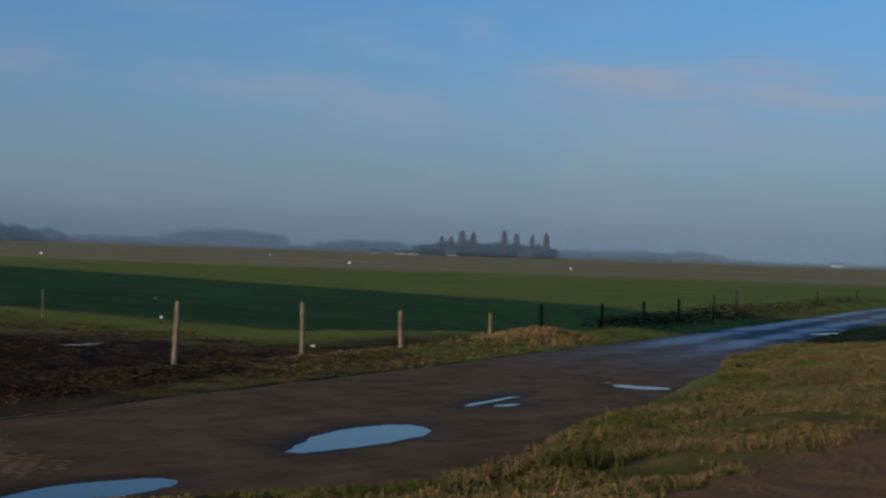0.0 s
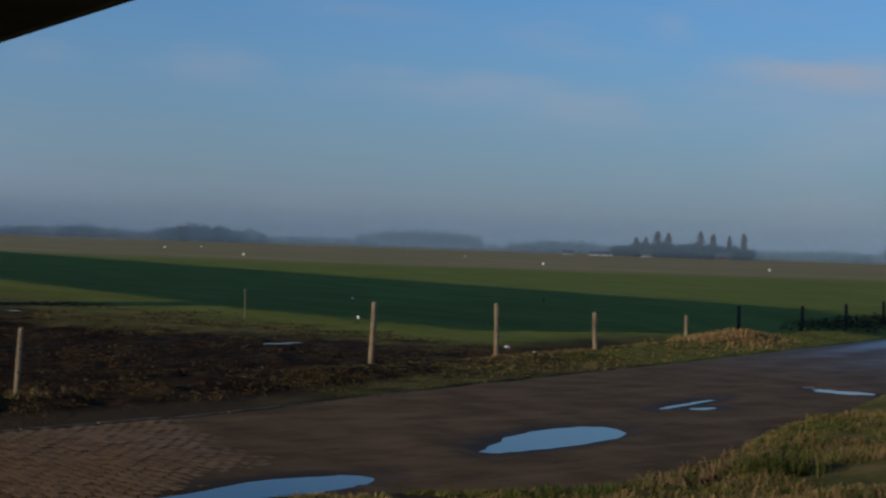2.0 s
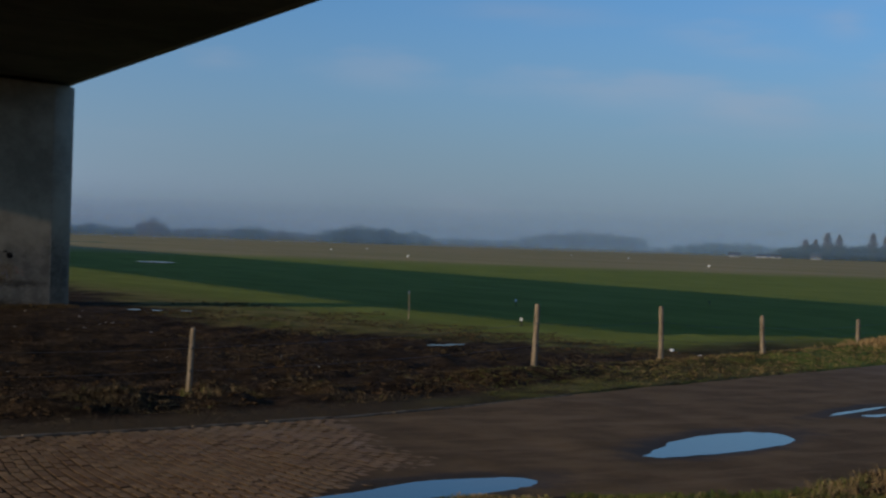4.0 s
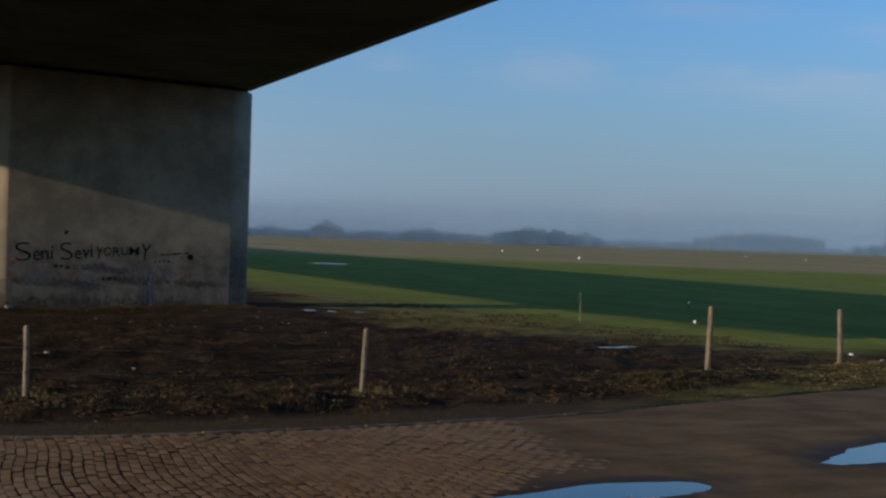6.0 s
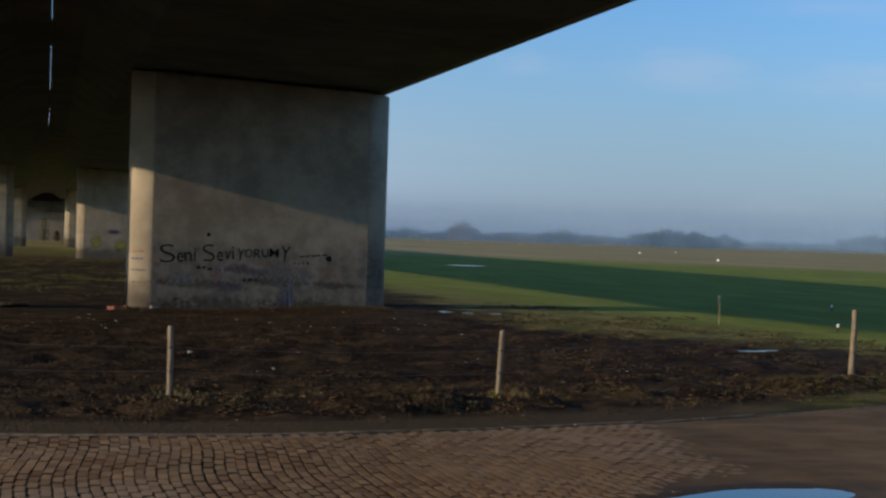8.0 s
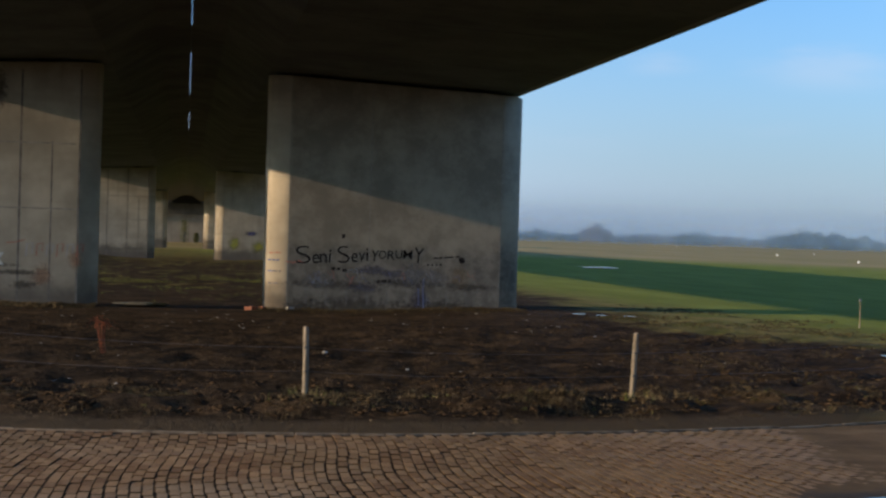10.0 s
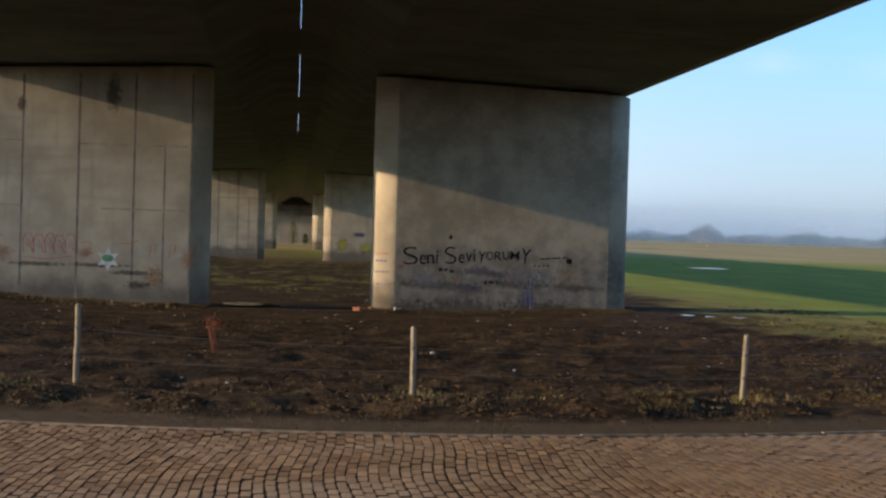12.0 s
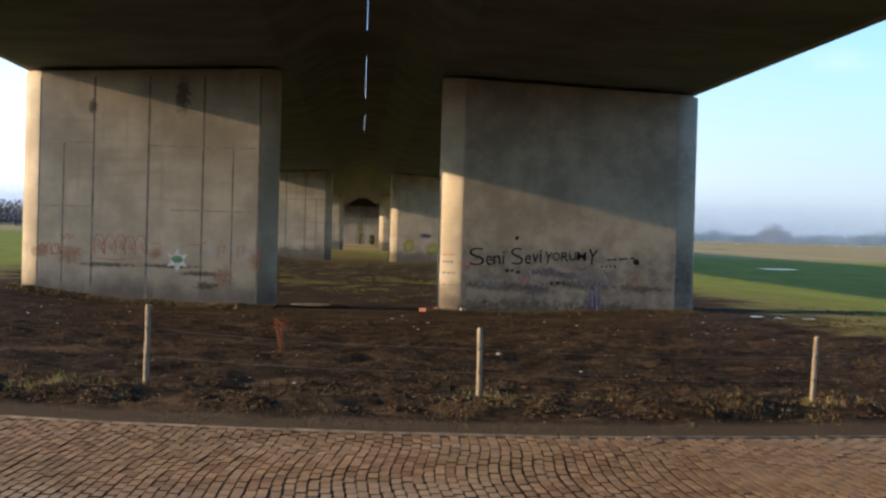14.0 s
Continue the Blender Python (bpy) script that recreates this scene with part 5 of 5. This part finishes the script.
def build_loose_bricks():
    rnd = random.Random(83)
    for x, y, turn, m in ((2.0, 42.1, 12, M_BRICKRED), (2.25, 41.8, 70, M_BRICKRED), (1.85, 41.7, -25, M_BRICKRED), (3.05, 41.75, 30, M_STONE)):
        bm = bmesh.new()
        box(bm, (-0.11, -0.055, -0.01), (0.11, 0.055, 0.09), 0.008)
        ob = part("loose_brick", bm, m)
        ob.matrix_world = pose(x, y, ground_z(x, y), 0, 4, turn)
        tagged(ob, "loose red brick lying at the pier's foot" if m is M_BRICKRED else "pale broken block lying at the pier's foot", "brick", "loose bricks")


def build_litter():
    for x, y, s in ((18.9, 25.0, 0.075), (18.5, 23.5, 0.05), (-0.9, 20.4, 0.03), (2.5, 25.4, 0.06), (3.6, 22.9, 0.035)):
        bm = bmesh.new()
        bmesh.ops.create_icosphere(bm, subdivisions=2, radius=s)
        for v in bm.verts:
            v.co *= 0.75 + 0.5 * abs(noise.noise(v.co * 9 + Vector((x, y, 0))))
            v.co.z *= 0.55
        ob = part("crumpled_bag", bm, M_WHITE if x > 10 else M_STONE)
        ob.location = (x, y, ground_z(x, y) + s * 0.3)
        tagged(ob, "crumpled pale scrap of plastic on the ground", "litter", "litter on the ground")


build_stake()
build_dock()
build_loose_bricks()
build_litter()


# ---- paint on the near piers ----
DROP = {1: 0.20, -1: 0.0, 2: 0.0}
near = {}
for ob in list(scene.objects):
    if ob.name.startswith("viaduct_pier") and abs(ob.location.y - ROWS_Y[0]) < 0.1:
        wall = [c for c in ob.children if c.name.startswith("pier_wall")][0]
        near[-1 if wall.bound_box[0][0] < -5 else 1] = wall


for ob in list(scene.objects):
    if ob.name.startswith("viaduct_pier") and abs(ob.location.y - ROWS_Y[1]) < 0.1:
        wall = [c for c in ob.children if c.name.startswith("pier_wall")][0]
        if wall.bound_box[0][0] > -5:
            near[2] = wall


def flat_shape(name, outline, material, wall, lift=0.003):
    """A thin coat of paint on a pier's front face; outline in x, z."""
    bm = bmesh.new()
    bm.faces.new([bm.verts.new((x, -0.6006 - 0.15 * lift, z - DROP[wall])) for x, z in outline])
    return part(name, bm, material, near[wall])


def smudge(x, z, w, h, material, wall, seed, lift=0.003):
    rnd = random.Random(seed)
    n = 22
    out = []
    for j in range(n):
        a = 2 * math.pi * j / n
        r = 1.5 + 0.3 * noise.noise(Vector((math.cos(a) * 2.5, math.sin(a) * 2.5, seed * 1.3)))
        out.append((x + w / 2 * r * math.cos(a), z + h / 2 * r * math.sin(a)))
    flat_shape("paint_smudge", out, material, wall, lift)


def stroke(points, wide, material, wall, name="paint_stroke", lift=0.005):
    """A sprayed line as a flat ribbon."""
    bm = bmesh.new()
    rows = []
    for i, (x, z) in enumerate(points):
        xa, za = points[max(i - 1, 0)]
        xb, zb = points[min(i + 1, len(points) - 1)]
        d = Vector((xb - xa, zb - za))
        d = d.normalized() if d.length else Vector((1, 0))
        q = wide * (0.42 + 0.16 * noise.noise(Vector((x * 5, z * 5, 1))))
        rows.append((bm.verts.new((x - d.y * q, -0.6009 - 0.15 * lift, z + d.x * q - DROP[wall])), bm.verts.new((x + d.y * q, -0.6009 - 0.15 * lift, z - d.x * q - DROP[wall]))))
    for a, b in zip(rows, rows[1:]):
        bm.faces.new((a[0], a[1], b[1], b[0]))
    return part(name, bm, material, near[wall])


def loop(cx, cz, rx, rz, a0=0, a1=360, n=18):
    return [(cx + rx * math.cos(radians(a0 + (a1 - a0) * j / n)), cz + rz * math.sin(radians(a0 + (a1 - a0) * j / n))) for j in range(n + 1)]


def bar(x, z, w, h, material, wall):
    flat_shape("paint_bar", [(x, z), (x + w, z + 0.01), (x + w, z + h), (x, z + h - 0.01)], material, wall, 0.006)


def letter(char, x, wide, z, tall, material, wall, tilt):
    """One hand-sprayed letter, fitted to its width and height."""
    cu = bpy.data.curves.new("letter", "FONT")
    cu.body, cu.size, cu.extrude, cu.offset = char, 1.0, 0.0002, (-0.014 if char == "S" else 0.006)
    cu.materials.append(material)
    ob = new("letter", cu)
    ob.parent = near[wall]
    bpy.context.view_layer.update()
    lo = [min(c[k] for c in ob.bound_box) for k in (0, 1)]
    hi = [max(c[k] for c in ob.bound_box) for k in (0, 1)]
    sx, sy = wide / (hi[0] - lo[0]), tall / (hi[1] - lo[1])
    ob.matrix_local = Matrix.Translation((x, -0.6022, z - DROP[wall] - 0.02)) @ pose(0, 0, 0, 90, tilt, 0) @ Matrix.Diagonal((sx, sy, 1, 1)) @ Matrix.Translation((-lo[0], -lo[1], 0))
    return ob


# right-hand pier: the two readable words, then dots and unreadable tags
for char, x0, x1, z, tall, tilt in (("S", 3.20, 3.64, 1.45, 0.52, -4), ("e", 3.67, 3.87, 1.49, 0.27, 3), ("n", 3.90, 4.12, 1.50, 0.27, -3), ("i", 4.16, 4.22, 1.52, 0.38, 2),
                                    ("S", 4.44, 4.79, 1.50, 0.50, -5), ("e", 4.82, 5.01, 1.55, 0.27, 4), ("v", 5.04, 5.23, 1.57, 0.27, 2), ("i", 5.28, 5.34, 1.59, 0.38, -2),
                                    ("Y", 5.40, 5.62, 1.57, 0.36, 5), ("O", 5.65, 5.87, 1.66, 0.25, 0), ("R", 5.90, 6.12, 1.66, 0.26, 3), ("U", 6.15, 6.35, 1.68, 0.25, -2), ("M", 6.37, 6.65, 1.69, 0.26, 2), ("Y", 6.68, 6.96, 1.58, 0.46, 6)):
    letter(char, x0, x1 - x0, z, tall, M_PAINTBLACK, 1, tilt)
for i in range(4):
    stroke(loop(7.13 + 0.13 * i, 1.50 + 0.004 * i, 0.018, 0.018, n=10), 0.035, M_PAINTBLACK, 1, "paint_dot")
for i, w in enumerate((0.14, 0.12, 0.16, 0.1, 0.14)):
    bar(7.28 + 0.17 * i, 1.68 + 0.015 * i, w, 0.055, M_PAINTBLACK, 1)
smudge(8.16, 1.66, 0.13, 0.12, M_PAINTBLACK, 1, 1, 0.006)
smudge(4.58, 2.28, 0.07, 0.08, M_PAINTBLACK, 1, 2)
for i, (x, z, w) in enumerate(((4.25, 1.27, 0.12), (4.42, 1.27, 0.08), (4.58, 1.23, 0.12), (5.6, 0.92, 0.1), (5.75, 0.94, 0.14), (5.95, 0.92, 0.12))):
    bar(x, z, w, 0.09, M_PAINTBLACK, 1)
stroke([(4.72, 1.18), (4.80, 1.0), (4.92, 1.12), (4.80, 0.86)], 0.035, M_PAINTRED, 1)
for i, (x, z, w, h, m) in enumerate(((5.0, 1.28, 0.5, 0.2, M_PAINTHAZE), (5.5, 1.3, 0.7, 0.26, M_PAINTMAUVE), (6.1, 1.2, 0.8, 0.22, M_PAINTMAUVE), (6.7, 1.25, 0.9, 0.5, M_PAINTHAZE),
                                     (7.3, 1.15, 0.7, 0.4, M_PAINTHAZE), (8.1, 1.2, 0.45, 0.55, M_PAINTOCHRE), (6.9, 0.45, 0.5, 0.7, M_PAINTMAUVE), (3.9, 1.0, 0.8, 0.4, M_PAINTHAZE), (5.2, 0.75, 0.9, 0.25, M_PAINTMAUVE))):
    smudge(x, z, w, h, m, 1, 10 + i, 0.002 + 0.0004 * i)
for i in range(9):
    x = 3.6 + 0.46 * i
    stroke([(x, 1.1 - 0.03 * (i % 3)), (x + 0.12, 0.86), (x + 0.2, 1.12), (x + 0.34, 0.9 + 0.04 * (i % 2))], 0.022, (M_PAINTBLUE, M_LINEGREY, M_LINEGREY)[i % 3], 1)
stroke([(6.55, 1.0), (6.7, 0.82), (6.85, 1.02), (7.0, 0.8), (7.15, 1.0)], 0.03, M_LINEGREY, 1)
stroke([(7.02, 1.1), (7.0, 0.7), (7.03, 0.2)], 0.05, M_PAINTBLUE, 1)
stroke([(6.86, 0.8), (6.88, 0.3)], 0.04, M_PAINTBLUE, 1)
stroke([(2.9, 1.50), (3.1, 1.46), (3.3, 1.52), (3.45, 1.45)], 0.05, M_PAINTRED, 1)

# faded patches on the pier of the second row
for i, (x, z, w, tall, m) in enumerate(((3.9, 0.95, 0.75, 0.9, M_PAINTLIME), (5.9, 0.7, 0.9, 0.8, M_PAINTLIME), (5.2, 1.75, 0.9, 0.35, M_PAINTVIOLET))):
    smudge(x, z, w, tall, m, 2, 130 + i, 0.002)

# left-hand pier: hollow letters past reading, a pale star, orange patches
for i, x in enumerate((-7.74, -7.44, -7.12, -6.86, -6.55)):
    h, w = 1.86 - 0.03 * (i % 2), 0.27
    stroke([(x, 1.28), (x - 0.02, h - 0.2), (x + 0.06, h), (x + w - 0.06, h - 0.02), (x + w, h - 0.2), (x + w - 0.08, 1.52), (x + w, 1.3)], 0.034, M_LINERED, -1)
    stroke([(x + 0.09, h - 0.16), (x + 0.17, h - 0.2), (x + 0.1, 1.5), (x + 0.2, 1.42)], 0.028, M_LINERED, -1)
stroke([(-7.76, 1.18), (-7.2, 1.12), (-6.35, 1.22)], 0.03, M_PAINTRED, -1)
stroke([(-6.1, 1.62), (-5.86, 1.66), (-5.84, 1.4), (-6.08, 1.38)], 0.03, M_PAINTRED, -1)
for i, (x, z, w, h, m) in enumerate(((-8.5, 1.30, 0.75, 0.42, M_PAINTRUST), (-9.25, 1.35, 0.5, 0.35, M_PAINTRUST), (-6.0, 1.33, 0.35, 0.28, M_PAINTRUST), (-3.1, 1.2, 0.32, 0.42, M_PAINTRUST), (-4.0, 0.72, 0.5, 0.5, M_PAINTRUST),
                                     (-4.6, 0.78, 1.1, 0.14, M_PAINTGREY), (-5.6, 0.98, 1.6, 0.12, M_PAINTGREY), (-7.4, 0.98, 1.4, 0.12, M_PAINTGREY), (-7.87, 5.55, 0.24, 0.42, M_PAINTGREY), (-5.3, 6.0, 0.42, 1.0, M_PAINTGREY), (-4.5, 0.45, 0.6, 0.2, M_PAINTGREY))):
    smudge(x, z, w, h, m, -1, 40 + i, 0.002 + 0.0004 * i)
for i in range(6):
    x = -4.45 + 0.28 * i
    stroke([(x, 1.25), (x + 0.02, 1.6), (x + 0.18, 1.62), (x + 0.16, 1.35 + 0.05 * (i % 2))], 0.03, (M_LINEPALE, M_LINERED)[i % 2], -1)
for x, z, s in ((-9.36, 1.40, 0.3), (-9.12, 1.46, 0.26), (-8.9, 1.42, 0.28), (-8.74, 1.72, 0.2), (-8.56, 1.74, 0.2)):
    stroke([(x, z + 0.1), (x + 0.4 * s, z + s * 0.5), (x + 0.5 * s, z - 0.06), (x + 0.85 * s, z + s * 0.45), (x + s, z)], 0.045, M_LINERED, -1)
stroke([(-9.35, 1.24), (-9.0, 1.28), (-8.7, 1.26)], 0.035, M_LINERED, -1)
stroke([(-5.0, 1.62), (-4.7, 1.64), (-4.5, 1.72)], 0.03, M_LINERED, -1)
star = []
for j in range(12):
    a, r = radians(90 + 30 * j), (0.35 if j % 2 == 0 else 0.17)
    star.append((-5.35 + r * math.cos(a), 1.16 + r * math.sin(a) * 1.05))
flat_shape("painted_star", star, M_PAINTPALE, -1, 0.008)
smudge(-5.35, 1.19, 0.21, 0.15, M_PAINTGREEN, -1, 77, 0.011)

# tags on the rounded end of the right-hand pier, past reading
def nose_y(x):
    """Front surface of the rounded end at x."""
    open_to = radians(58)
    radius = 0.6 / math.sin(open_to)
    c = (2.28 + 0.68 - x) / 2.04 + 0.6 / math.tan(open_to)
    return -math.sqrt(max(radius * radius - c * c, 0.0))


for x, z, w, tall, m in ((2.42, 1.52, 0.14, 0.07, M_PAINTRED), (2.58, 1.53, 0.18, 0.07, M_PAINTRED), (2.40, 1.30, 0.09, 0.12, M_PAINTBLUE), (2.52, 1.30, 0.09, 0.12, M_PAINTBLUE), (2.64, 1.30, 0.08, 0.12, M_PAINTBLUE),
                         (2.40, 0.98, 0.12, 0.10, M_PAINTBLUE), (2.55, 0.98, 0.12, 0.10, M_LINEGREY), (2.70, 0.98, 0.08, 0.10, M_LINEGREY), (2.42, 0.62, 0.10, 0.12, M_LINEGREY), (2.55, 0.62, 0.16, 0.12, M_LINEGREY)):
    bm = bmesh.new()
    row = [[bm.verts.new((x + w * k2 / 3, nose_y(x + w * k2 / 3) - 0.008, zz)) for k2 in range(4)] for zz in (z, z + tall * 0.45)]
    for k2 in range(3):
        bm.faces.new((row[0][k2], row[0][k2 + 1], row[1][k2 + 1], row[1][k2]))
    part("paint_bar", bm, m, near[1])

# soot line and run-off low on the right-hand pier
for i, (x, z, w, tall) in enumerate(((4.2, 0.86, 2.2, 0.22), (6.6, 0.95, 2.0, 0.26), (8.3, 0.86, 1.3, 0.2), (5.0, 0.2, 2.2, 0.5), (7.6, 0.2, 2.4, 0.5), (3.4, 0.15, 1.0, 0.5))):
    smudge(x, z, w, tall, M_PAINTGREY, 1, 90 + i, 0.0015 + 0.0003 * i)
for i in range(14):
    x = 3.3 + 0.42 * i
    stroke([(x, 1.32 - 0.05 * (i % 4)), (x + 0.07, 1.12), (x + 0.16, 1.26), (x + 0.2, 1.08 - 0.04 * (i % 3))], 0.016, (M_LINEGREY, M_PAINTBLUE, M_LINERED, M_LINEGREY, M_LINEPALE)[i % 5], 1)
for i in range(9):
    x = 3.5 + 0.6 * i
    stroke([(x, 0.72), (x + 0.02, 0.5 - 0.06 * (i % 3)), (x + 0.01, 0.25)], 0.02, M_LINEGREY, 1)


build_bricks()
